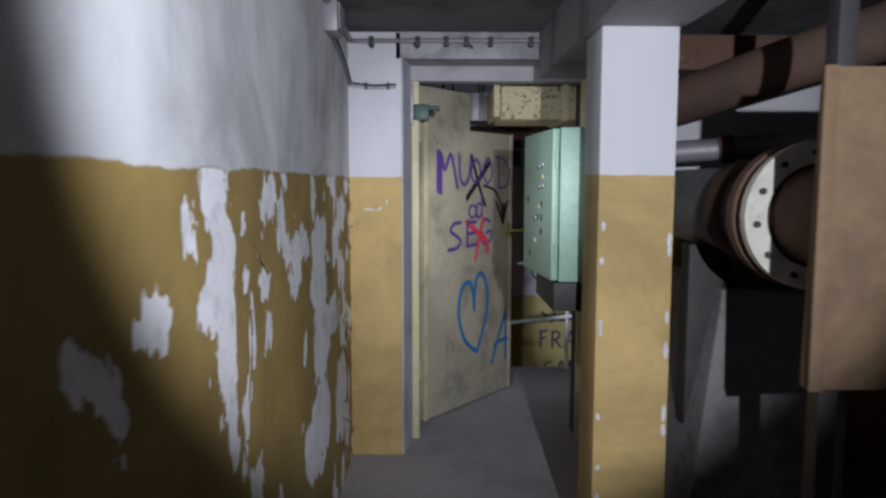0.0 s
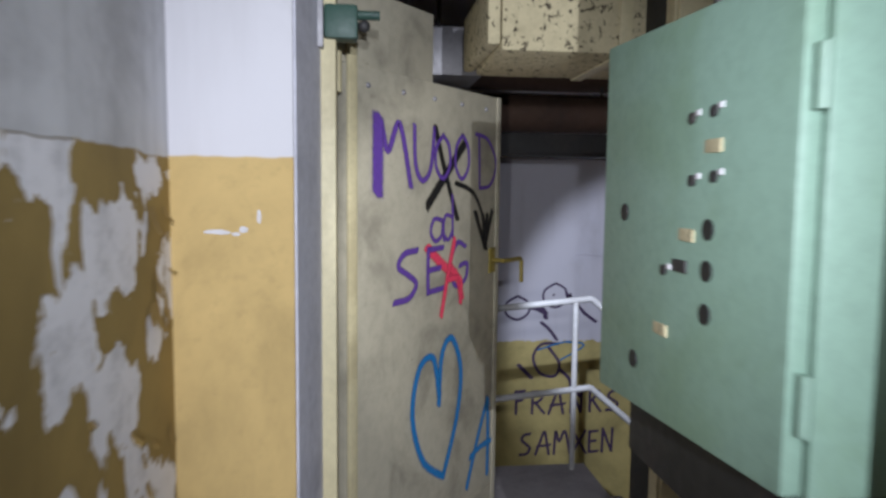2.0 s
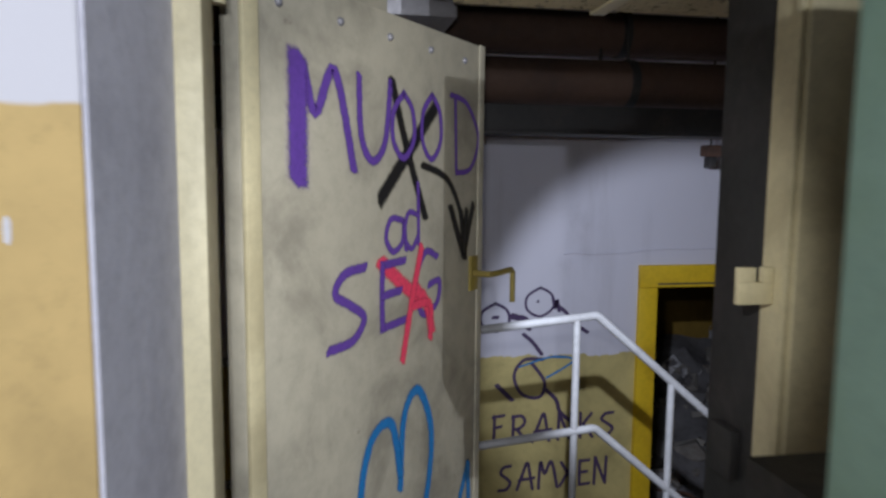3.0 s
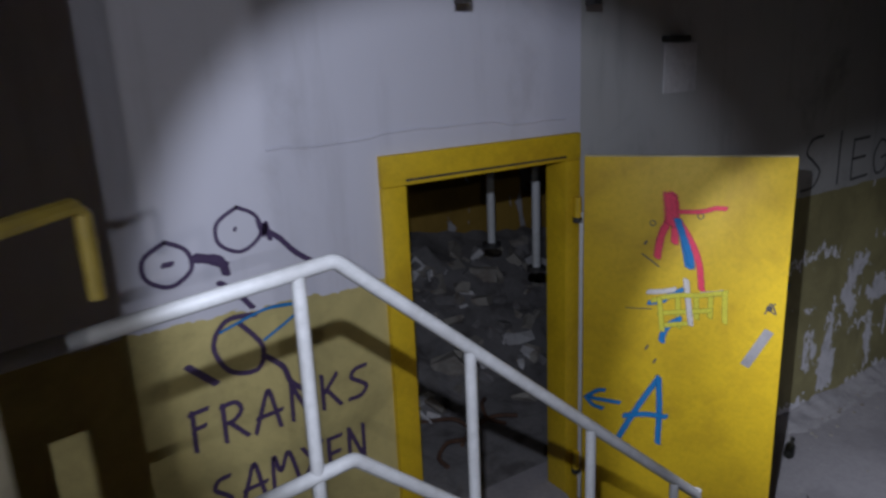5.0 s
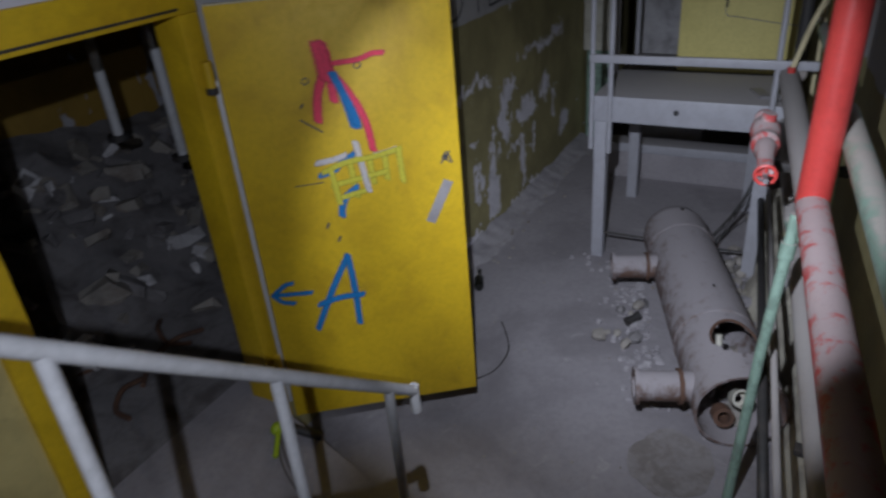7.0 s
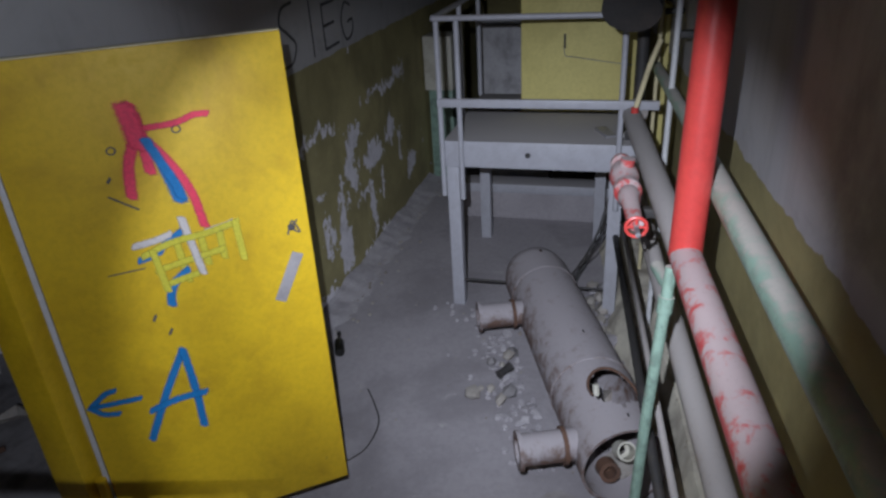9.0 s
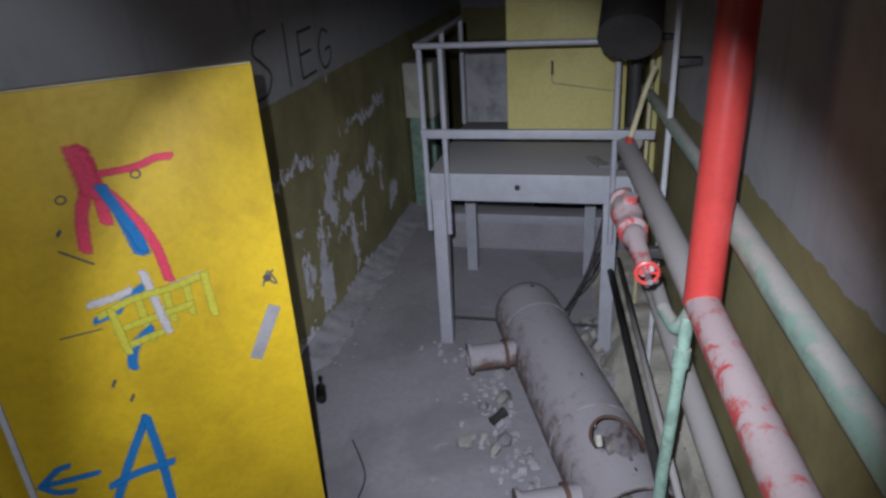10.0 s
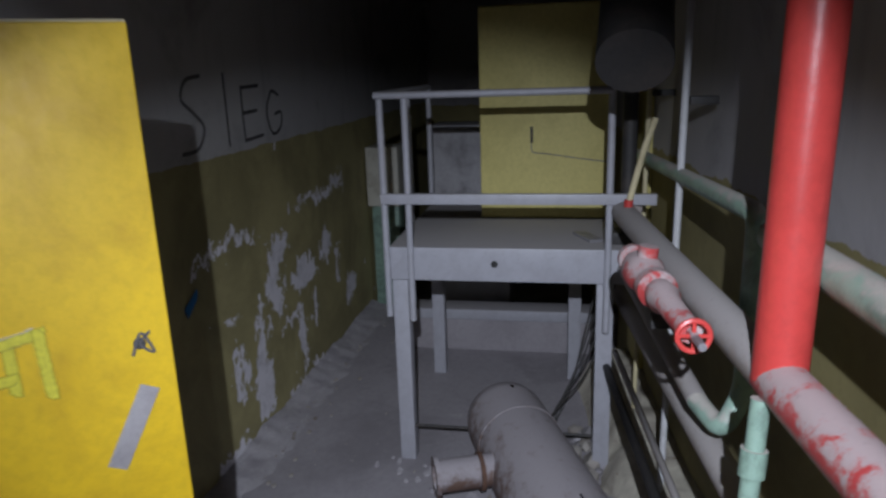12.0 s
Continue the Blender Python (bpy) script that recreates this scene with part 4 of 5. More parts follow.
writing("lettering", wall_north, WN, EX, UP, NY, word, P_INK, "purple marker words FRANKS SAMXEN")
writing("blue_mark", wall_north, WN, EX, UP, NY, [([[(0, 0.55), (0.6, 0.95), (1, 0.75), (0.5, 0.0)], [(0.6, 0.95), (0.9, 0.9)]], 1.30, 0.24, 0.32, 0.13, 0.016)], P_BLUE, "blue sprayed pointed mark")
wall_olive = bpy.data.objects["wall_olive"]
writing("lettering", wall_olive, WN, EX, UP, NY, [(g[ch], x, 0.31, w, h, 0.022) for ch, x, w, h in (("S", 5.12, 0.26, 0.37), ("I", 5.47, 0.2, 0.36), ("E", 5.72, 0.27, 0.29), ("G", 6.04, 0.22, 0.25))], P_INKGREY, "grey scrawled letters SIEG")

writing("blue_mark", wall_olive, WN, EX, UP, NY, [([[(0, 0.4), (0.4, 0.6), (1, 1)], [(0.1, 0.1), (0.9, 0.8)]], 4.98, -0.41, 0.10, 0.08, 0.05)], P_BLUE, "small blue sprayed mark")

ridge = tube(nb(), [(1.55 + 0.07 * k, 6.795, 0.955 + 0.012 * noise.noise((k * 0.6, 0, 0)) + (0.02 if 6 < k < 16 else 0)) for k in range(22)], 0.007, 6)
part("plaster_ridge", ridge, M_HALL, wall_north, "rough ridge of trowelled plaster")

# ---- yellow doorway and door ----
yf = thing("yellow_door_frame", "mustard yellow steel door frame in the hall wall", "door frame", (2.55, 6.78, FLOOR), kind="structure")
under(yf, "jamb", box(nb(), 2.00, 2.112, 6.765, 6.91, FLOOR, 0.755, 0.006), M_YELLOW)
under(yf, "jamb", box(nb(), 3.0, 3.095, 6.765, 6.91, FLOOR, 0.755, 0.006), M_YELLOW)
under(yf, "head", box(nb(), 2.00, 3.095, 6.763, 6.91, 0.756, 0.885, 0.006), M_YELLOW)
under(yf, "groove", box(nb(), 2.11, 3.0, 6.7605, 6.763, 0.772, 0.782, 0.0005), M_DARK, "dark rebate line")

YO, YU, YN = Vector((3.07, 6.715, 0)), Vector((0.595, -0.803, 0)), Vector((-0.803, -0.595, 0))
yd = thing("yellow_door", "open bright yellow steel door with sprayed palm tree", "door", (3.07, 6.715, FLOOR))
under(yd, "leaf", slab(nb(), YO, YU, YN, 0, 0.92, -1.19, 0.775, -0.04, 0, 0.005), M_YELLOW)
under(yd, "top_edge", slab(nb(), YO, YU, YN, 0.002, 0.918, 0.775, 0.78, -0.038, -0.002, 0.001), M_CREAM)
under(yd, "edge_strip", slab(nb(), YO, YU, YN, -0.022, -0.003, -1.1, 0.50, -0.03, -0.005, 0.003), M_WHITE, "whitish hinge edge")
for z in (0.53, -0.86):
    under(yd, "hinge", rod(nb(), YO + YU * -0.03 + UP * (z - 0.05) + YN * 0.005, YO + YU * -0.03 + UP * (z + 0.05) + YN * 0.005, 0.02, 12), M_YELLOW)
    under(yd, "hinge_pin", rod(nb(), YO + YU * -0.03 + UP * (z - 0.075) + YN * 0.005, YO + YU * -0.03 + UP * (z - 0.05) + YN * 0.005, 0.024, 12), M_DARK)
under(yd, "keyhole", rod(nb(), on_leaf(0.852, 0.075, -0.005, YO, YU, YN), on_leaf(0.852, 0.075, 0.004, YO, YU, YN), 0.014, 12), M_DARK)
tape = under(yd, "tape", slab(nb(), on_leaf(0.813, -0.127, 0.001, YO, YU, YN), (YU * 0.45 + UP * 0.0).normalized(), YN, -0.022, 0.022, -0.105, 0.105, 0, 0.002, 0.0005), M_TAPE, "strip of grey tape")
piv = on_leaf(0.813, -0.127, 0.001, YO, YU, YN) - HOME[yd.name]
tape.matrix_basis = Matrix.Translation(piv) @ Matrix.Rotation(radians(27), 4, -YN) @ Matrix.Translation(-piv)
writing("sprayed_red", yd, YO, YU, UP, YN, [([[(0.4, 1), (0.38, 0.7), (0.1, 0.35), (0, 0)], [(0.45, 0.9), (0.5, 0.6), (0.5, 0.25)]], 0.35, 0.30, 0.15, 0.30, 0.05), ([[(0, 0), (0.5, 0.1), (0.8, 0.6), (1, 0.55)]], 0.43, 0.52, 0.21, 0.035, 0.03),
        ([[(0, 1), (0.45, 0.75), (0.85, 0.4), (1, 0)]], 0.435, 0.15, 0.12, 0.33, 0.042), ([[(0.3, 1), (0.5, 0)]], 0.38, 0.47, 0.06, 0.12, 0.085)], P_RED, "red sprayed palm shape")
writing("sprayed_blue", yd, YO, YU, UP, YN, [([[(0, 1), (0.4, 0.6), (0.75, 0.25), (0.9, 0)]], 0.435, 0.27, 0.075, 0.21, 0.045), ([[(0, 1), (0.5, 0)]], 0.475, 0.26, 0.04, 0.12, 0.06), ([[(1, 1), (0.6, 0.6), (0.4, 0.3), (0, 0.15)]], 0.32, 0.05, 0.15, 0.09, 0.035),
        ([[(1, 1), (0.5, 0.7), (0.25, 0.3), (0.2, 0)]], 0.365, -0.13, 0.1, 0.12, 0.042), (g["A slanted"], 0.19, -0.69, 0.23, 0.36, 0.04), ([[(0, 0.5), (0.5, 0.45), (1, 0.4)], [(0.0, 0.5), (0.35, 0.9), (0.55, 0.95)], [(0, 0.5), (0.2, 0.15), (0.5, 0)]], 0.02, -0.535, 0.17, 0.11, 0.03)], P_BLUE, "blue sprayed strokes, arrow and letter A")
writing("sprayed_white", yd, YO, YU, UP, YN, [([[(0, 1), (0.5, 0)]], 0.485, -0.03, 0.06, 0.22, 0.035), ([[(0, 0), (0.6, 0.4), (1, 1)]], 0.315, 0.12, 0.12, 0.02, 0.034), ([[(0, 0), (0.6, 0.4), (1, 1)]], 0.555, 0.125, 0.09, 0.015, 0.034)], P_WHITE, "white sprayed strokes")
writing("sprayed_lime", yd, YO, YU, UP, YN, [([[(0, 0.7), (0.3, 0.85), (0.65, 0.9), (1, 1)], [(0.98, 1), (1, 0.3)], [(0.1, 0.75), (0.15, 0.0)], [(0.35, 0.85), (0.38, 0.1)], [(0.6, 0.9), (0.62, 0.35)], [(0.8, 0.95), (0.8, 0.4)], [(0.1, 0.4), (0.8, 0.55)], [(0.15, 0.1), (0.5, 0.2)]], 0.335, -0.07, 0.33, 0.21, 0.034)], P_LIME, "pale lime sprayed drips")
writing("scratches", yd, YO, YU, UP, YN, [([[(0, 1), (1, 0)]], 0.28, 0.25, 0.08, 0.06, 0.008), ([[(0, 0.5), (1, 0.6)]], 0.21, 0.02, 0.12, 0.02, 0.006), (g["O"], 0.31, 0.45, 0.03, 0.025, 0.006), (g["O"], 0.52, 0.49, 0.03, 0.025, 0.006), ([[(0, 0), (1, 1)]], 0.31, -0.18, 0.012, 0.02, 0.012), ([[(0, 0), (1, 1)]], 0.29, 0.36, 0.01, 0.012, 0.012), ([[(0, 0), (1, 1)]], 0.35, -0.25, 0.012, 0.02, 0.012),
        ([[(0, 0), (0.5, 1), (1, 0), (0.4, 0.5), (0.9, 1)]], 0.835, 0.05, 0.045, 0.05, 0.008)], P_INKGREY, "grey scratches and small marks")

# ---- the store: heap of rubble, hanging tubes ----
heap = thing("rubble_heap", "heap of grey plaster rubble and broken bricks filling the store", "rubble", (3.3, 8.6, FLOOR), kind="stuff")


def heap_rise(x, y):
    return max(0.0, (y - 7.95) * 0.6 + (3.2 - x) * 0.16)


bm = nb()
N = 40
gridv = []
for i in range(N + 1):
    row = []
    for j in range(N + 1):
        x, y = 1.25 + 4.1 * i / N, 7.05 + 2.5 * j / N
        rise = heap_rise(x, y)
        z = SILL + 0.006 + rise + noise.noise((x * 3, y * 3, 1.3)) * 0.10 * min(1, rise * 3) + noise.noise((x * 9, y * 9, 4.0)) * 0.05 * min(1, rise * 4) + 0.006 * noise.noise((x * 6, y * 6, 8.0))
        row.append(bm.verts.new((x, y, z)))
    gridv.append(row)
for i in range(N):
    for j in range(N):
        bm.faces.new((gridv[i][j], gridv[i + 1][j], gridv[i + 1][j + 1], gridv[i][j + 1]))
under(heap, "plaster_debris", bm, M_RUBBLE)


def broken(material, flat, label):
    """A broken piece about one metre across, with ragged corners, to be scaled."""
    bm = nb()
    bmesh.ops.create_cube(bm, size=1)
    bmesh.ops.subdivide_edges(bm, edges=bm.edges[:4], cuts=1)
    for v in bm.verts:
        v.co = Vector((v.co.x, v.co.y, v.co.z * flat)) + Vector([rnd.uniform(-0.13, 0.13) for _ in range(3)])
    ob = part(label, bm, material, heap)
    return ob.data, ob


kinds = [broken(M_BRICK, 0.5, "brick"), broken(M_BRICK, 0.8, "brick"), broken(M_RUBBLE, 0.6, "brick"), broken(M_PLASTER_AND_GLINT, 0.3, "plaster_lump"), broken(M_PLASTER_AND_GLINT, 0.5, "plaster_lump")]
for i in range(170):
    data, first = kinds[rnd.choice((0, 0, 1, 1, 2, 2, 2, 3, 4)) if i > 4 else i]
    x, y = rnd.uniform(1.9, 4.9), rnd.triangular(7.6, 9.45, 9.2)
    size = rnd.uniform(0.04, 0.12) * (1.6 if rnd.random() < 0.12 else 1.0)
    ob = first if i < 5 else new(first.name.split(".")[0], data)
    ob.parent = heap
    ob.matrix_basis = Matrix.Translation(Vector((x, y, SILL + heap_rise(x, y) + size * 0.18)) - HOME[heap.name]) @ Euler([rnd.uniform(0, 3), rnd.uniform(-0.5, 0.5), rnd.uniform(0, 6)]).to_matrix().to_4x4() @ Matrix.Diagonal((size * 1.5, size, size, 1))
for k, (x, y, turn, long) in enumerate(((3.05, 7.55, 0.3, 0.5), (2.85, 7.75, -0.7, 0.42), (3.2, 7.7, 1.5, 0.36), (2.7, 7.45, 0.9, 0.3))):
    hose = thing("rusty_rod", "bent rusty-brown rod lying on the store floor", "rod", (x, y, SILL), group="rusty rods on the store floor")
    u = Vector((math.cos(turn), math.sin(turn), 0))
    w = Vector((-u.y, u.x, 0))
    p = Vector((x, y, SILL + 0.022))
    under(hose, "rod", tube(nb(), smooth_line([p - u * long / 2, p - u * long / 6 + w * 0.06, p + u * long / 5 + w * 0.02 + UP * 0.03, p + u * long / 2 - w * 0.07]), 0.014, 8), M_RUST)
for x, y, z0, z1 in ((3.55, 8.1, 0.0, 0.62), (3.66, 7.75, -0.12, 0.75)):
    hp = thing("hanging_tube", "white plastic tube hanging from the store ceiling", "tube", (x, y, z0), group="hanging tubes in the store")
    under(hp, "tube", rod(nb(), (x, y, z0), (x, y, 1.61), 0.028, 14), M_WHITE)
    under(hp, "foot", rod(nb(), (x, y, z0 - 0.03), (x, y, z0), 0.065, 16), M_DARK, "dark rubber foot")
plank = thing("plank", "grey broken board lying on the rubble heap", "board", (2.9, 9.0, -0.4))
under(plank, "board", slab(nb(), Vector((2.6, 8.9, -0.40)), Vector((0.95, 0.3, 0)).normalized(), Vector((-0.3, 0.95, 0)).normalized(), 0, 0.9, -0.02, 0.02, -0.06, 0.06, 0.003), M_STEEL)

# ---- lower hall: platform, cabinet, tank ----
pf = thing("platform", "grey painted steel platform on four legs with railing", "platform", (6.0, 5.4, FLOOR))
PX0, PX1, PY0, PY1, PZ = 5.48, 6.66, 4.78, 5.95, -0.193
under(pf, "deck", box(nb(), PX0 + 0.005, PX1, PY0, PY1, PZ - 0.04, PZ, 0.004), M_DECK, "dusty deck plate")
under(pf, "front_beam", box(nb(), PX0 - 0.025, PX0 + 0.004, PY0 - 0.02, PY1 + 0.01, PZ - 0.165, PZ + 0.004, 0.006), M_GREYPAINT)
under(pf, "side_beam", box(nb(), PX0 + 0.005, PX1, PY1 - 0.04, PY1 + 0.005, PZ - 0.16, PZ - 0.041, 0.004), M_GREYPAINT)
under(pf, "side_beam", box(nb(), PX0 + 0.005, PX1, PY0 - 0.005, PY0 + 0.04, PZ - 0.16, PZ - 0.041, 0.004), M_GREYPAINT)
under(pf, "rear_beam", box(nb(), PX1 - 0.04, PX1 + 0.01, PY0, PY1, PZ - 0.16, PZ - 0.041, 0.004), M_GREYPAINT)
under(pf, "bolt_hole", rod(nb(), (PX0 - 0.03, 5.42, PZ - 0.075), (PX0, 5.42, PZ - 0.075), 0.017, 14), M_BLACK)
under(pf, "bolt_hole", rod(nb(), (PX0 + 0.012, 5.43, PZ - 0.155), (PX0 + 0.03, 5.43, PZ - 0.155), 0.012, 14), M_STEEL)
for x, y in ((PX0 + 0.01, PY1 - 0.085), (PX0 + 0.01, 4.85), (PX1 - 0.08, PY1 - 0.06), (PX1 - 0.08, 4.98)):
    b = nb()
    box(b, x, x + 0.012, y, y + 0.08, FLOOR, PZ - 0.165, 0.003)
    box(b, x + 0.0121, x + 0.08, y, y + 0.012, FLOOR, PZ - 0.165, 0.003)
    box(b, x + 0.0121, x + 0.08, y + 0.076, y + 0.08, FLOOR, PZ - 0.165, 0.003)
    under(pf, "leg", b, M_GREYPAINT)
for y, lo in ((PY1 + 0.0, PZ - 0.35), (PY1 - 0.12, PZ - 0.37), (4.885, PZ - 0.4)):
    under(pf, "post", rod(nb(), (PX0 - 0.045, y, lo), (PX0 - 0.045, y, 0.54), 0.0165, 12), M_GREYPAINT)
under(pf, "top_rail", rod(nb(), (PX0 - 0.06, PY1 + 0.02, 0.545), (PX0 - 0.045, 4.87, 0.545), 0.0165, 12), M_GREYPAINT)
under(pf, "mid_rail", box(nb(), PX0 - 0.076, PX0 - 0.045, 4.68, PY1 + 0.01, 0.035, 0.085, 0.004), M_GREYPAINT)
under(pf, "side_rail", rod(nb(), (PX0 - 0.055, PY1 + 0.01, 0.547), (PX1, PY1 + 0.01, 0.547), 0.0165, 12), M_GREYPAINT)
for x in (6.05, PX1 - 0.01):
    under(pf, "post", rod(nb(), (x, PY1 + 0.01, PZ - 0.01), (x, PY1 + 0.01, 0.547), 0.0165, 12), M_GREYPAINT)
under(pf, "tie_rod", rod(nb(), (5.52, 5.9, -1.2), (5.52, 4.9, -1.2), 0.008, 8), M_DARK)

yc = thing("yellow_cabinet", "tall pale lemon-yellow steel cabinet standing on the platform", "cabinet", (6.4, 5.1, PZ))
under(yc, "body", box(nb(), 6.17, 6.64, 4.82, 5.57, PZ, 0.98, 0.008), M_LEMON)
under(yc, "door", box(nb(), 6.152, 6.168, 4.83, 5.56, PZ + 0.01, 0.97, 0.003), M_LEMON)
under(yc, "keyhole", box(nb(), 6.146, 6.153, 5.27, 5.285, 0.24, 0.33, 0.002), M_DARK, "dark slot handle")
under(yc, "wire", tube(nb(), smooth_line([(6.148, 5.28, 0.24), (6.146, 5.27, 0.19), (6.146, 5.2, 0.18), (6.146, 5.0, 0.15), (6.146, 4.84, 0.13)]), 0.003, 5), M_STEEL, "thin sagging wire")
gc = thing("grey_cupboard", "dim grey cupboard beyond the platform", "cupboard", (7.6, 5.8, FLOOR))
under(gc, "body", box(nb(), 7.3, 7.7, 5.5, 6.1, FLOOR, 0.25, 0.01), M_GREYPAINT)
under(gc, "door", box(nb(), 7.285, 7.298, 5.52, 6.08, -0.6, 0.22, 0.004), M_BEAM)
wb = thing("meter_box", "whitish box on a green stand at the olive wall", "box", (8.0, 6.6, FLOOR))
under(wb, "body", box(nb(), 7.9, 8.2, 6.5, 6.78, -0.48, 0.03, 0.01), M_FLANGE)
under(wb, "stand", box(nb(), 7.95, 8.15, 6.52, 6.76, FLOOR, -0.48, 0.01), M_MINT)
scrap = thing("metal_scrap", "bent scrap of grey sheet metal on the platform", "scrap", (5.7, 4.95, PZ))
b = nb()
slab(b, Vector((5.62, 4.9, PZ + 0.012)), Vector((0.9, 0.4, 0)).normalized(), Vector((-0.4, 0.9, 0)).normalized(), 0, 0.2, -0.01, 0.004, 0, 0.07, 0.002)
under(scrap, "sheet", b, M_STEEL)
under(scrap, "chunk", ball(nb(), (5.6, 4.86, PZ + 0.02), 0.025, (1.2, 1, 0.8)), M_PLASTER_AND_GLINT)

TA, TB = Vector((5.72, 5.435, -1.175)), Vector((3.90, 4.745, -1.175))
TD = (TB - TA).normalized()
TS = Vector((-TD.y, TD.x, 0)) * -1
TR = 0.212
tank = thing("steel_tank", "dusty rust-brown cylindrical steel tank lying on the floor", "tank", (4.7, 5.1, FLOOR))


def turned(profile, o, d, seg=32, cap=False):
    """A shape turned about the axis o, d from (along, radius) pairs."""
    bm = nb()
    s = d.cross(UP if abs(d.z) < 0.9 else Vector((1, 0, 0))).normalized()
    t = s.cross(d)
    rings = [[bm.verts.new(o + d * a + (s * math.cos(2 * math.pi * k / seg) + t * math.sin(2 * math.pi * k / seg)) * r) for k in range(seg)] for a, r in profile]
    for a, b in zip(rings, rings[1:]):
        for k in range(seg):
            bm.faces.new((a[k], a[(k + 1) % seg], b[(k + 1) % seg], b[k])).smooth = True
    if cap:
        bm.faces.new(rings[0])
        bm.faces.new(rings[-1])
    bmesh.ops.recalc_face_normals(bm, faces=bm.faces)
    return bm


L = (TB - TA).length
HOLE, ASIDE = 1.63, -0.03
bm = turned([(0.0, 0.07), (0.01, 0.12), (0.04, 0.165), (0.09, 0.197), (0.16, TR)] + [(0.16 + (L - 0.16) * k / 60, TR) for k in range(1, 61)] + [(L, TR - 0.012)] + [(L - (L - 0.3) * k / 40, TR - 0.012) for k in range(1, 41)] + [(0.3, 0.01)], TA, TD, 72)
torn = []
for f in bm.faces:
    q = f.calc_center_median() - TA
    along, across = q.dot(TD), q.dot(TS) - ASIDE
    wide = 0.118 * math.sqrt(max(0.0, 1 - ((along - HOLE) / 0.135) ** 2)) + 0.012 * noise.noise((along * 30, across * 30, 0))
    if q.z > 0.05 and abs(across) < wide:
        torn.append(f)
bmesh.ops.delete(bm, geom=torn, context="FACES")
under(tank, "shell", bm, M_TANK)
for a in (0.40, 1.40):
    under(tank, "weld_band", turned([(a - 0.009, TR - 0.001), (a - 0.007, TR + 0.004), (a + 0.007, TR + 0.004), (a + 0.009, TR - 0.001)], TA, TD, 48), M_TANK)
for a, ln in ((0.61, 0.45), (L - 0.16, 0.45)):
    o = TA + TD * a + UP * 0.02
    out = Vector((-TD.y, TD.x, 0))
    out = out if out.y > 0 else -out
    under(tank, "nozzle", turned([(TR * 0.85, 0.076), (ln, 0.076), (ln, 0.094), (ln + 0.02, 0.094), (ln + 0.02, 0.06), (ln - 0.1, 0.06), (ln - 0.1, 0.002)], o, out), M_TANK)
    under(tank, "nozzle_flange", turned([(TR + 0.03, 0.077), (TR + 0.03, 0.09), (TR + 0.05, 0.09), (TR + 0.05, 0.077)], o, out), M_RUST)
mo = TA + TD * HOLE + TS * ASIDE + UP * (TR - 0.10)
under(tank, "stub", rod(nb(), mo - TD * 0.06 + TS * 0.06, mo - TD * 0.08 + TS * 0.06 + UP * 0.05, 0.016, 10), M_FLANGE, "pale stub inside the opening")
lip = [TA + TD * (HOLE + 0.135 * math.cos(q)) + TS * (ASIDE + 0.118 * math.sin(q)) + UP * (math.sqrt(TR ** 2 - (ASIDE + 0.118 * math.sin(q)) ** 2) + 0.001) for q in [math.pi * (0.42 + 1.16 * k / 24) for k in range(25)]]
under(tank, "torn_lip", tube(nb(), lip, 0.0075, 6), M_RUST, "dark rusty lip of the opening")

end = TB - TD * 0.14
under(tank, "inner_tube", turned([(0, 0.02), (0, 0.045), (0.09, 0.045), (0.09, 0.036), (0.01, 0.036)], end - TS * 0.02 - UP * 0.03, (UP * 0.6 + TD * 0.8).normalized(), 20), M_FLANGE, "pale tube stub inside the open end")
under(tank, "inner_tube", turned([(0, 0.02), (0, 0.05), (0.07, 0.05), (0.07, 0.03), (0.0, 0.03)], end + TS * 0.05 - UP * 0.12, (UP * 0.3 + TD * 0.95).normalized(), 20), M_RUST, "rusty tube stub inside the open end")

# ---- lower hall: pipes along the side wall ----


def side(x, off=0.0, z=0.0):
    """A place along the slanting side wall's pipes."""
    return Vector((x, 4.47 + 0.104 * (x - 2.2) + off, z))


pk = thing("red_pipe", "red pipe along the side wall under thick pale dust", "pipe", tuple(side(3.7, 0, 0.05)))
shaded(under(pk, "barrel", tube(nb(), bent([side(1.32, -0.28, 0.03), side(1.42, 0, 0.03), side(3.72, 0, 0.0)], 0.08), 0.054, 20), M_REDDUST))
shaded(under(pk, "far_barrel", tube(nb(), [side(3.72, 0.002, 0.0), side(5.45, 0.02, 0.0)], 0.052, 20), M_GREYPIPE, "dust-grey far length of pipe"))
shaded(under(pk, "riser", rod(nb(), side(3.70, 0, 0.0), side(3.78, -0.05, 2.61), 0.056, 24), M_RED, "bright red upright pipe"))
under(pk, "far_cap", rod(nb(), side(5.45, -0.005, 0.01), side(5.50, -0.005, 0.01), 0.066, 20), M_GREYPIPE)
gpipe = thing("green_pipe", "pale green wall pipe dulled with dust", "pipe", tuple(side(3, -0.17, 0.08)))
shaded(under(gpipe, "barrel", tube(nb(), bent([side(1.75, -0.25, 0.2), side(1.85, -0.10, 0.2), side(4.05, -0.10, 0.23)], 0.05), 0.043, 16), M_MINT))
shaded(under(gpipe, "far_barrel", tube(nb(), bent([side(5.9, -0.14, 0.2), side(4.16, -0.10, 0.26), side(4.16, -0.1, -0.26), side(4.10, -0.03, -0.35), side(4.24, 0.0, -0.33)], 0.05), 0.03, 16), M_MINT))
shaded(under(gpipe, "return_length", tube(nb(), [side(4.235, -0.001, -0.33), side(5.7, 0.0, -0.27)], 0.031, 14), M_GREYPIPE, "dust-grey return length of pipe"))
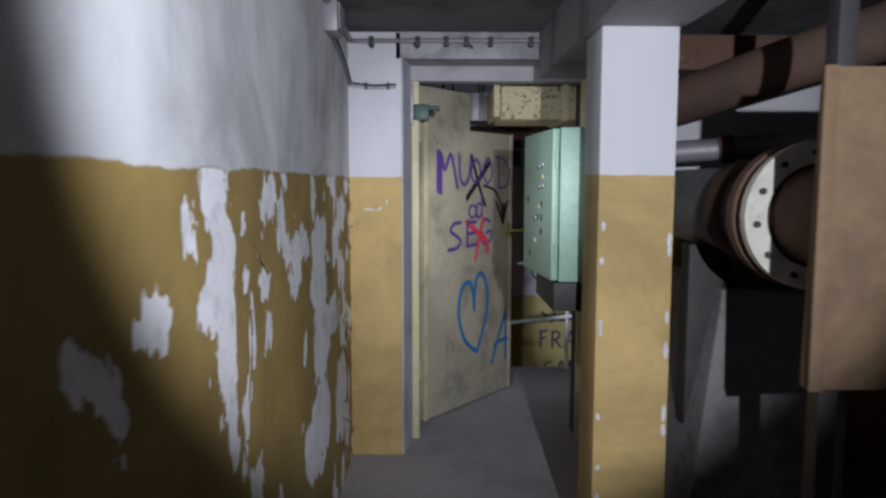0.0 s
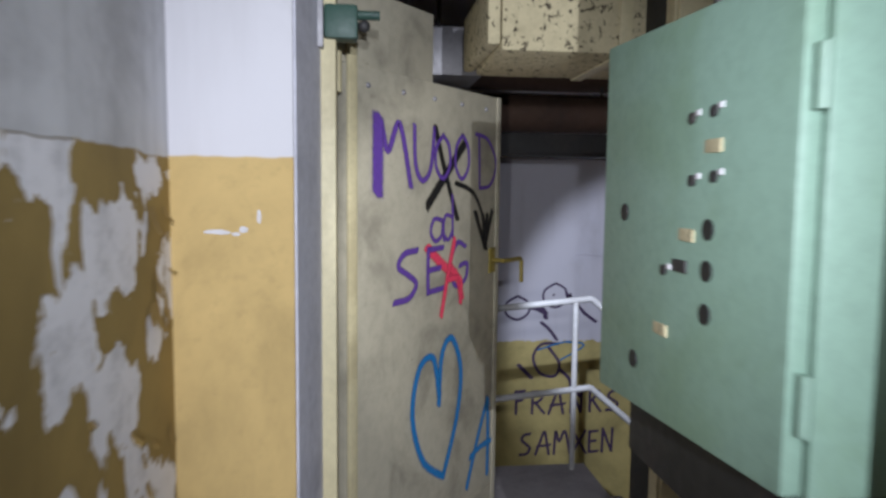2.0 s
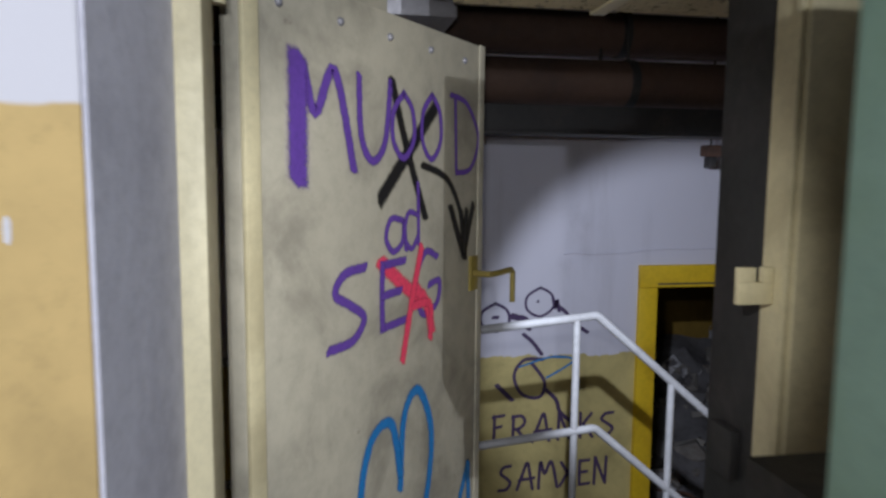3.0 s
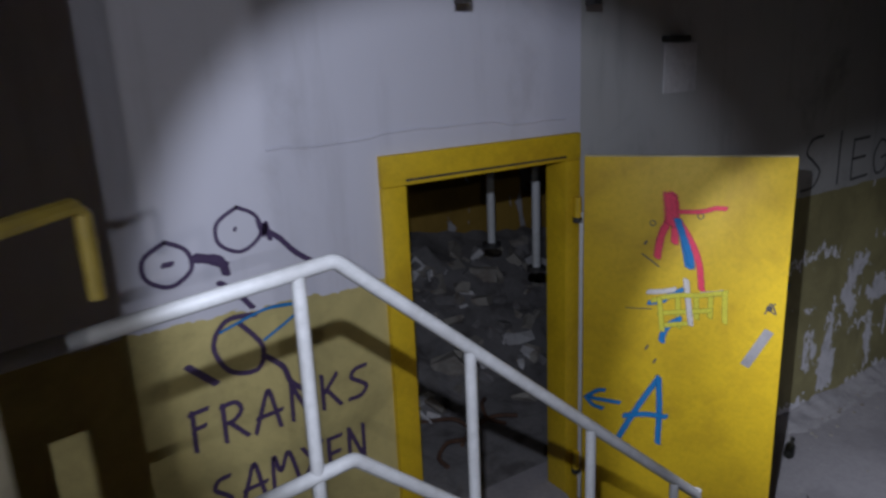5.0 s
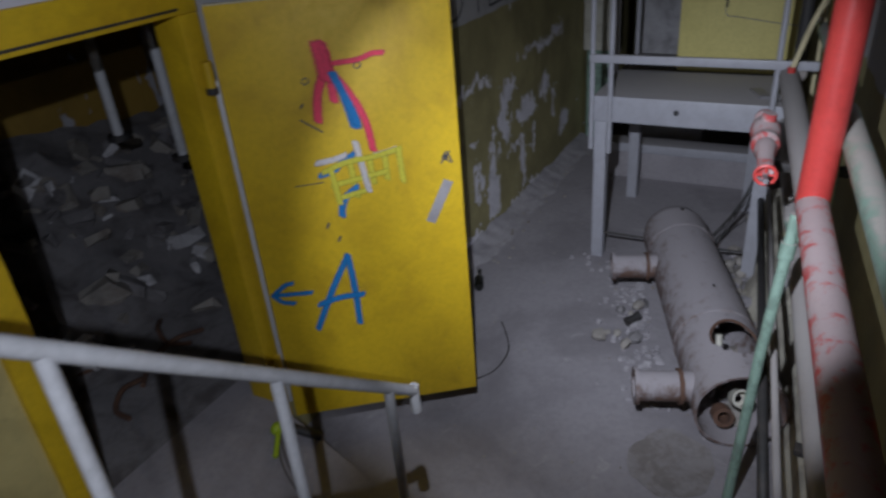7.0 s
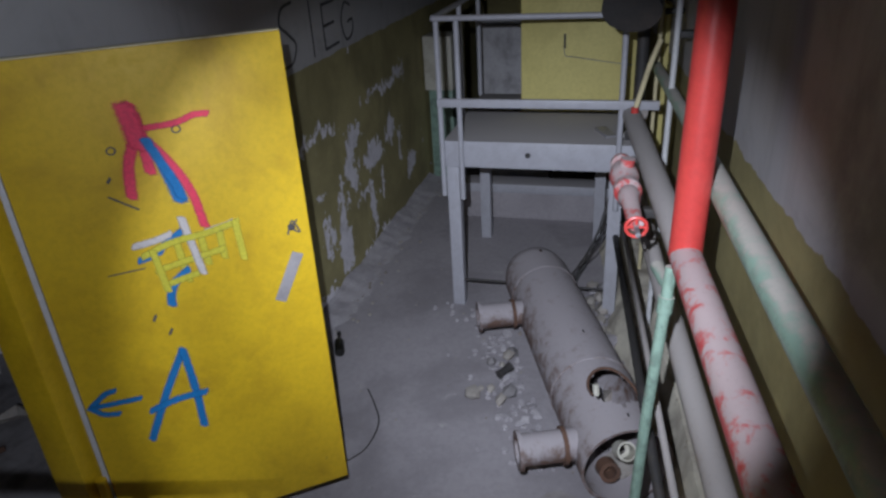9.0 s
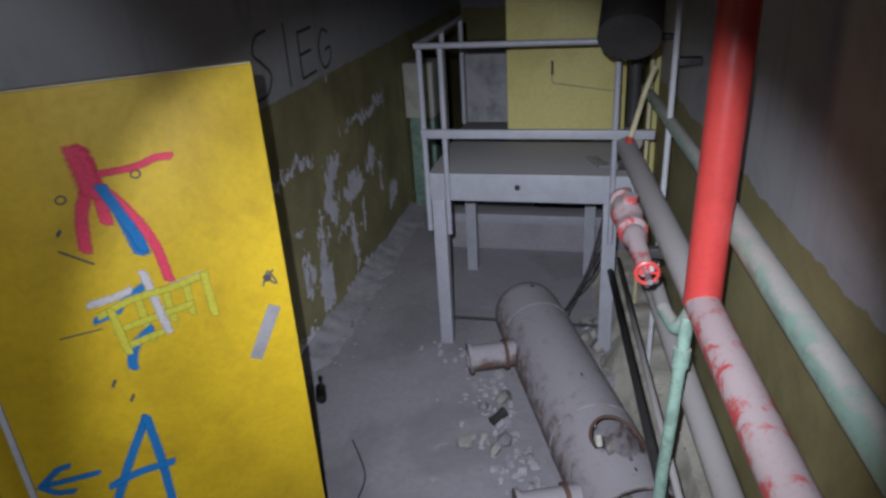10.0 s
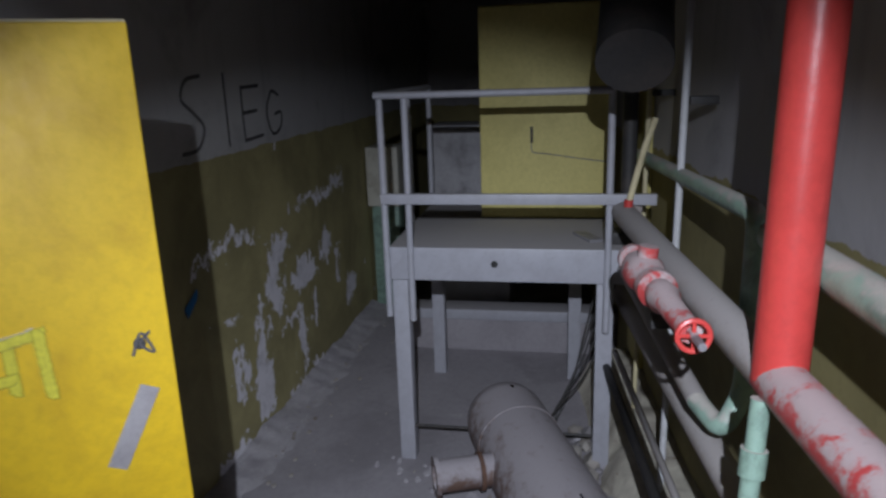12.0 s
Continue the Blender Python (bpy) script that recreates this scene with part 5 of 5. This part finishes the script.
lowp = thing("grey_pipe", "dust-grey pipe low along the side wall", "pipe", tuple(side(3.5, 0, -0.39)))
shaded(under(lowp, "barrel", tube(nb(), [side(1.35, -0.06, -0.45), side(5.9, -0.04, -0.50)], 0.045, 16), M_GREYPIPE))
under(lowp, "bracket", box(nb(), 3.0, 3.04, 4.25, 4.56, -0.54, -0.515, 0.003), M_DARK)
thin = thing("thin_pipe", "thin mint-green pipe slanting down beside the tank", "pipe", tuple(side(3.6, 0, -0.3)))
shaded(under(thin, "barrel", tube(nb(), [side(3.665, 0.045, -0.03), side(3.60, 0.09, -0.6), side(3.53, 0.13, -1.38)], 0.021, 12), M_MINT))
under(thin, "union", rod(nb(), side(3.652, 0.054, -0.14), side(3.644, 0.059, -0.20), 0.028, 12), M_MINT)
thin2 = thing("thin_pipe", "thin dark pipe low beside the broken ledge", "pipe", tuple(side(3.6, 0.1, -0.8)))
shaded(under(thin2, "barrel", tube(nb(), [side(2.7, 0.06, -0.78), side(5.5, 0.06, -0.8)], 0.02, 10), M_DARK))
shaded(under(thin2, "barrel", tube(nb(), [side(2.7, 0.03, -0.70), side(5.5, 0.02, -0.72)], 0.014, 10), M_GREYPIPE))

vl = thing("red_valve", "dusty red iron valve with a handwheel beside the pipe", "valve", (4.1, 4.83, 0.0))
VA, VB = Vector((4.50, 4.862, 0.04)), Vector((3.74, 4.79, 0.068))
VD = (VB - VA).normalized()
VL = (VB - VA).length
shaded(under(vl, "body", turned([(0.0, 0.02), (0.0, 0.048), (0.03, 0.048), (0.045, 0.034), (0.1, 0.034), (0.13, 0.058), (0.19, 0.062), (0.24, 0.054), (0.27, 0.036), (0.31, 0.036), (0.33, 0.055), (0.38, 0.055), (0.4, 0.04), (0.46, 0.044), (0.5, 0.032), (VL - 0.05, 0.028), (VL - 0.05, 0.01), (VL, 0.01)], VA, VD, 20), M_REDDUST))
under(vl, "bonnet", rod(nb(), VA + VD * 0.2, VA + VD * 0.2 + Vector((0, -0.01, 0.085)), 0.03, 12), M_REDDUST)
wh = VB - VD * 0.02
s1 = VD.cross(UP).normalized()
s2 = s1.cross(VD)
under(vl, "handwheel", tube(nb(), [wh + (s1 * math.cos(k * math.pi / 9) + s2 * math.sin(k * math.pi / 9)) * 0.036 for k in range(19)], 0.0065, 8), M_RED, "red iron handwheel")
for k in range(4):
    a = k * math.pi / 2
    under(vl, "spoke", rod(nb(), wh, wh + (s1 * math.cos(a) + s2 * math.sin(a)) * 0.036, 0.005, 6), M_RED)
under(vl, "spindle", rod(nb(), VB - VD * 0.03, VB + VD * 0.05, 0.01, 8), M_STEEL)
under(vl, "bracket", box(nb(), 4.2, 4.24, 4.5, 4.83, -0.09, -0.05, 0.004), M_DARK)

big = thing("brown_duct", "big dark lagged pipe bend hanging from the ceiling", "pipe", (4.85, 4.72, 0.5))
shaded(under(big, "bend", tube(nb(), bent([(4.72, 4.86, 0.66), (4.95, 4.84, 0.84), (5.1, 4.80, 1.3), (5.1, 4.80, 2.61)], 0.14), 0.13, 24), M_DARK))
under(big, "collar", rod(nb(), (5.1, 4.80, 1.35), (5.1, 4.80, 1.42), 0.16, 24), M_DARK)
drop2 = thing("dark_pipe", "dark iron pipe down the side wall by the platform", "pipe", (5.3, 4.8, 0.1))
under(drop2, "barrel", rod(nb(), (5.62, 4.79, -0.19), (5.62, 4.79, 1.0), 0.035, 14), M_DARK)
under(drop2, "base", box(nb(), 5.56, 5.68, 4.785, 4.86, -0.19, -0.13, 0.006), M_DARK)
for x, off, z0, z1, r, m, lab in ((5.0, -0.13, FLOOR, 2.61, 0.014, M_WHITE, "thin white upright conduit at the side wall"), (5.75, -0.16, FLOOR, 2.61, 0.012, M_CREAM, "thin cream upright conduit at the side wall")):
    cd = thing("conduit", lab, "conduit", tuple(side(x, off + 0.03, z0)))
    under(cd, "tube", rod(nb(), side(x, off + 0.03, z0), side(x, off, z1), r, 10), m)
    under(cd, "clip", box(nb(), x - 0.03, x + 0.03, side(x).y + off - 0.1, side(x).y + off, 0.5, 0.53, 0.002), M_DARK)
strip = thing("signboard", "narrow lemon-yellow board on the side wall", "board", tuple(side(6.3, -0.27, -0.6)))
bm = nb()
box(bm, 6.15, 6.5, 0, 0.03, -1.1, 0.5, 0.004)
for v in bm.verts:
    v.co.y += 4.212 + 0.104 * (v.co.x - 2.2)
under(strip, "sheet", bm, M_LEMON)
lever = thing("lever_rod", "pale bent rod leaning by the side wall", "rod", tuple(side(5.35, -0.05, 0.1)))
under(lever, "rod", tube(nb(), bent([side(5.30, 0.02, 0.06), side(5.36, -0.05, 0.30), side(5.40, -0.10, 0.42)], 0.04), 0.014, 8), M_CREAM)
under(lever, "foot", rod(nb(), side(5.30, 0.02, 0.0), side(5.30, 0.02, 0.08), 0.02, 10), M_RED, "red joint")

# broken masonry ledge at the foot of the side wall
ledge = thing("ledge", "broken pale masonry ledge at the foot of the wall", "ledge", (4.6, 4.55, FLOOR), kind="structure")
bm = nb()
cols = 70
prev = None
for i in range(cols + 1):
    x = 3.3 + 3.2 * i / cols
    y0 = 4.20 + 0.104 * (x - 2.2)
    w = 0.17 + 0.13 * min(1, max(0, (x - 4.4) / 0.7)) + 0.05 * noise.noise((x * 2.2, 0, 0)) + 0.02 * noise.noise((x * 8, 1, 0))
    h = 0.27 + 0.05 * noise.noise((x * 2, 3, 0)) + 0.02 * noise.noise((x * 7, 5, 0))
    ringv = [bm.verts.new((x, y0, FLOOR)), bm.verts.new((x, y0, FLOOR + h)), bm.verts.new((x, y0 + w * 0.55, FLOOR + h * 0.96)), bm.verts.new((x, y0 + w * 0.85, FLOOR + h * (0.62 + 0.14 * noise.noise((x * 5, 7, 0))))), bm.verts.new((x, y0 + w * 1.15, FLOOR))]
    if prev:
        for k in range(4):
            bm.faces.new((prev[k], prev[k + 1], ringv[k + 1], ringv[k]))
    else:
        bm.faces.new(ringv)
    prev = ringv
bm.faces.new(prev[::-1])
bmesh.ops.recalc_face_normals(bm, faces=bm.faces)
under(ledge, "masonry", bm, M_LEDGE)
for i in range(84):
    x = rnd.uniform(4.0, 5.9)
    y = 4.55 + 0.104 * (x - 2.2) + abs(rnd.gauss(0, 0.09))
    if 40 < i < 52:
        x, y = rnd.uniform(4.4, 5.4), rnd.uniform(5.35, 5.6)
    s = rnd.uniform(0.015, 0.05) if i < 52 else rnd.uniform(0.03, 0.075)
    lump = thing("rubble_piece", "broken lump of pale masonry on the hall floor", "rubble", (x, y, FLOOR), group="rubble on the hall floor")
    bm = nb()
    bmesh.ops.create_icosphere(bm, subdivisions=1, radius=s)
    for v in bm.verts:
        v.co = Vector((v.co.x * 1.3, v.co.y, v.co.z * 0.7)) * rnd.uniform(0.7, 1.2)
    lo = min(v.co.z for v in bm.verts)
    bmesh.ops.translate(bm, verts=bm.verts, vec=(0, 0, -lo - 0.002))
    part("lump", bm, M_DUST if i > 51 and i % 2 else (M_BRICK if i % 3 else M_RUBBLE), lump)
pile = thing("plaster_pile", "low bank of fallen plaster along the olive wall's foot", "debris", (6.0, 6.7, FLOOR), kind="stuff")
bm = nb()
rows = []
for i in range(91):
    x = 4.3 + 3.6 * i / 90
    deep = 0.20 + 0.10 * noise.noise((x * 2.1, 4, 0)) + 0.05 * noise.noise((x * 7, 2, 0))
    tall = 0.065 + 0.04 * noise.noise((x * 2.6, 9, 0)) + 0.03 * noise.noise((x * 9, 6, 0))
    rows.append([bm.verts.new((x + 0.01 * noise.noise((x * 20, k, 3)), 6.794 - deep * k / 6, FLOOR - 0.002 + tall * (1 - k / 6) ** 1.4 + (0.012 * noise.noise((x * 16, k * 1.7, 1)) if k < 6 else 0))) for k in range(7)])
for a, b in zip(rows, rows[1:]):
    for k in range(6):
        bm.faces.new((a[k], b[k], b[k + 1], a[k + 1]))
bmesh.ops.recalc_face_normals(bm, faces=bm.faces)
under(pile, "plaster", bm, M_DUST)
# crumbs of plaster along the olive wall's foot
crumb = thing("plaster_crumbs", "fallen crumbs of plaster along the foot of the wall", "debris", (5.6, 6.6, FLOOR), kind="stuff")
bm = nb()
for i in range(420):
    x = rnd.uniform(3.9, 8.5)
    y = 6.79 - abs(rnd.gauss(0, 0.11))
    if i % 4 == 0:
        x, y = rnd.uniform(2.9, 6.5), rnd.uniform(4.9, 6.6)
    s = rnd.uniform(0.004, 0.017) * (0.5 if i % 4 == 0 else 1)
    bmesh.ops.create_icosphere(bm, subdivisions=1, radius=s, matrix=Matrix.Translation((x, y, FLOOR + s * 0.3)) @ Matrix.Diagonal((1.3, 1, 0.6, 1)))
under(crumb, "crumbs", bm, M_BRICK)
# flat shards of plaster and mortar round the tank
shards = thing("plaster_shards", "pale broken plaster shards and grit round the tank", "debris", (4.7, 5.2, FLOOR), kind="stuff")
bm = nb()
for i in range(420):
    x = rnd.uniform(4.0, 5.5)
    mid = 4.745 + 0.379 * (x - 3.9)
    y = mid + 0.27 + abs(rnd.gauss(0, 0.16)) if i % 5 < 2 else min(mid - 0.24, rnd.uniform(4.5, 4.95) + 0.104 * (x - 4.0))
    size, turn, tilt = rnd.uniform(0.008, 0.022) * (1.9 if rnd.random() < 0.12 else 1.0), rnd.uniform(0, 6.28), rnd.uniform(-0.35, 0.35)
    z = FLOOR + 0.004 + (rnd.uniform(0, 0.03) if i % 5 > 1 else 0)
    n = rnd.choice((4, 5, 6))
    ring = [(size * rnd.uniform(0.6, 1.25) * math.cos(turn + 6.283 * k / n), size * rnd.uniform(0.6, 1.25) * math.sin(turn + 6.283 * k / n)) for k in range(n)]
    thick = rnd.uniform(0.004, 0.012)
    low = [bm.verts.new((x + u, y + v, z - 0.004 + u * tilt)) for u, v in ring]
    high = [bm.verts.new((x + u * 0.9, y + v * 0.9, z + thick + u * tilt)) for u, v in ring]
    bm.faces.new(high)
    for k in range(n):
        bm.faces.new((low[k], low[(k + 1) % n], high[(k + 1) % n], high[k]))
under(shards, "shards", bm, M_DUST)

# round damp stain on the hall floor before the tank
stain = thing("floor_stain", "round dark damp stain on the dusty hall floor", "stain", (3.72, 4.98, FLOOR), kind="stuff")
bm = nb()
edge = [0.19 + 0.03 * noise.noise((math.cos(k * 0.1745) * 1.6, math.sin(k * 0.1745) * 1.6, 2.0)) + 0.008 * noise.noise((math.cos(k * 0.1745) * 7, math.sin(k * 0.1745) * 7, 5.0)) for k in range(36)]
top = [bm.verts.new((3.68 + 1.15 * r * math.cos(k * 0.1745), 5.0 + r * math.sin(k * 0.1745), FLOOR + 0.004)) for k, r in enumerate(edge)]
base = [bm.verts.new((v.co.x, v.co.y, FLOOR - 0.002)) for v in top]
bm.faces.new(top)
for k in range(36):
    bm.faces.new((base[k], base[(k + 1) % 36], top[(k + 1) % 36], top[k]))
under(stain, "film", bm, M_STAIN)

# small things on the floor
bot = thing("bottle", "small dark glass bottle on the floor by the wall", "bottle", (4.82, 6.53, FLOOR))
d = Vector((0.8, 0.35, 0)).normalized()
under(bot, "glass", turned([(0, 0.002), (0, 0.028), (0.01, 0.032), (0.12, 0.032), (0.15, 0.02), (0.17, 0.012), (0.215, 0.012)], Vector((4.74, 6.50, FLOOR + 0.033)), d, 18, True), M_GLASS_DK)
under(bot, "cap", rod(nb(), Vector((4.74, 6.50, FLOOR + 0.033)) + d * 0.21, Vector((4.74, 6.50, FLOOR + 0.033)) + d * 0.235, 0.014, 12), M_DARK)
wire = thing("wire", "loop of thin dark wire on the floor", "wire", (4.1, 6.0, FLOOR))
under(wire, "strand", tube(nb(), smooth_line([(4.46, 6.21, FLOOR + 0.006), (4.32, 6.12, FLOOR + 0.03), (4.17, 6.04, FLOOR + 0.03), (4.0, 6.05, FLOOR + 0.006), (3.88, 6.12, FLOOR + 0.005)]), 0.004, 6), M_DARK)
can = thing("crushed_can", "crushed dark can beside the tank", "can", (4.75, 5.5, FLOOR))
under(can, "shell", turned([(0, 0.001), (0, 0.028), (0.05, 0.022), (0.1, 0.03), (0.1, 0.001)], Vector((4.70, 5.48, FLOOR + 0.03)), Vector((0.7, -0.5, 0.1)).normalized(), 12), M_DARK)
plate = thing("metal_plate", "small bluish metal plate against the broken ledge", "plate", (5.1, 4.82, FLOOR))
under(plate, "sheet", slab(nb(), Vector((5.06, 4.80, FLOOR + 0.02)), Vector((0.95, 0.3, 0)).normalized(), Vector((-0.3, 0.95, 0)).normalized(), 0, 0.22, 0, 0.012, 0, 0.13, 0.002), M_STEEL)
lime = thing("toy_windmill", "lime green plastic scrap with trailing wires", "scrap", (2.88, 6.66, -1.12))
under(lime, "head", ball(nb(), (2.88, 6.66, -1.09), 0.035, (1, 0.8, 0.9)), M_LIME)
under(lime, "stalk", rod(nb(), (2.88, 6.65, -1.09), (2.76, 6.58, -1.13), 0.013, 8), M_LIME)
under(lime, "bar", rod(nb(), (2.92, 6.64, -1.10), (2.99, 6.50, -1.18), 0.022, 10), M_DARK)
for k in range(3):
    under(lime, "wire", tube(nb(), smooth_line([(2.88, 6.66, -1.10), (2.80 - 0.03 * k, 6.52, -1.16), (2.70 - 0.02 * k, 6.36 - 0.03 * k, -1.29)]), 0.003, 5), M_DARK)
for k in range(5):
    y0 = 5.0 + 0.04 * k
    cb = thing("cable", "loose thin black cable drooping under the platform", "cable", (6.2, y0, FLOOR), group="cables under the platform")
    under(cb, "strand", tube(nb(), smooth_line([(6.4 - 0.2 * k, 4.83, -0.36), (6.2 - 0.15 * k, 4.95, -0.85), (6.0 - 0.1 * k, 5.05 + 0.03 * k, -1.2), (5.9 - 0.12 * k, 5.15, FLOOR + 0.005)]), 0.005, 6), M_DARK)
# back panel seen below the platform
bp = thing("low_wall", "low grey concrete upstand beyond the platform", "upstand", (7.0, 5.5, FLOOR), kind="structure")
under(bp, "body", box(nb(), 7.0, 7.15, 4.72, 6.3, FLOOR, -1.14, 0.01), M_CONC)
under(bp, "cap", box(nb(), 6.97, 7.17, 4.72, 6.3, -1.139, -1.06, 0.008), M_GREYPAINT, "pale grey capping bar")
wbk = thing("wall_bracket", "small dark iron bracket on the hall wall", "bracket", (3.82, 6.79, 1.3))
under(wbk, "plate", box(nb(), 3.69, 3.87, 6.75, 6.795, 1.29, 1.32, 0.003), M_DARK)
under(wbk, "patch", box(nb(), 3.71, 3.97, 6.785, 6.795, 1.03, 1.285, 0.003), M_PLASTER_AND_GLINT, "pale plaster patch")
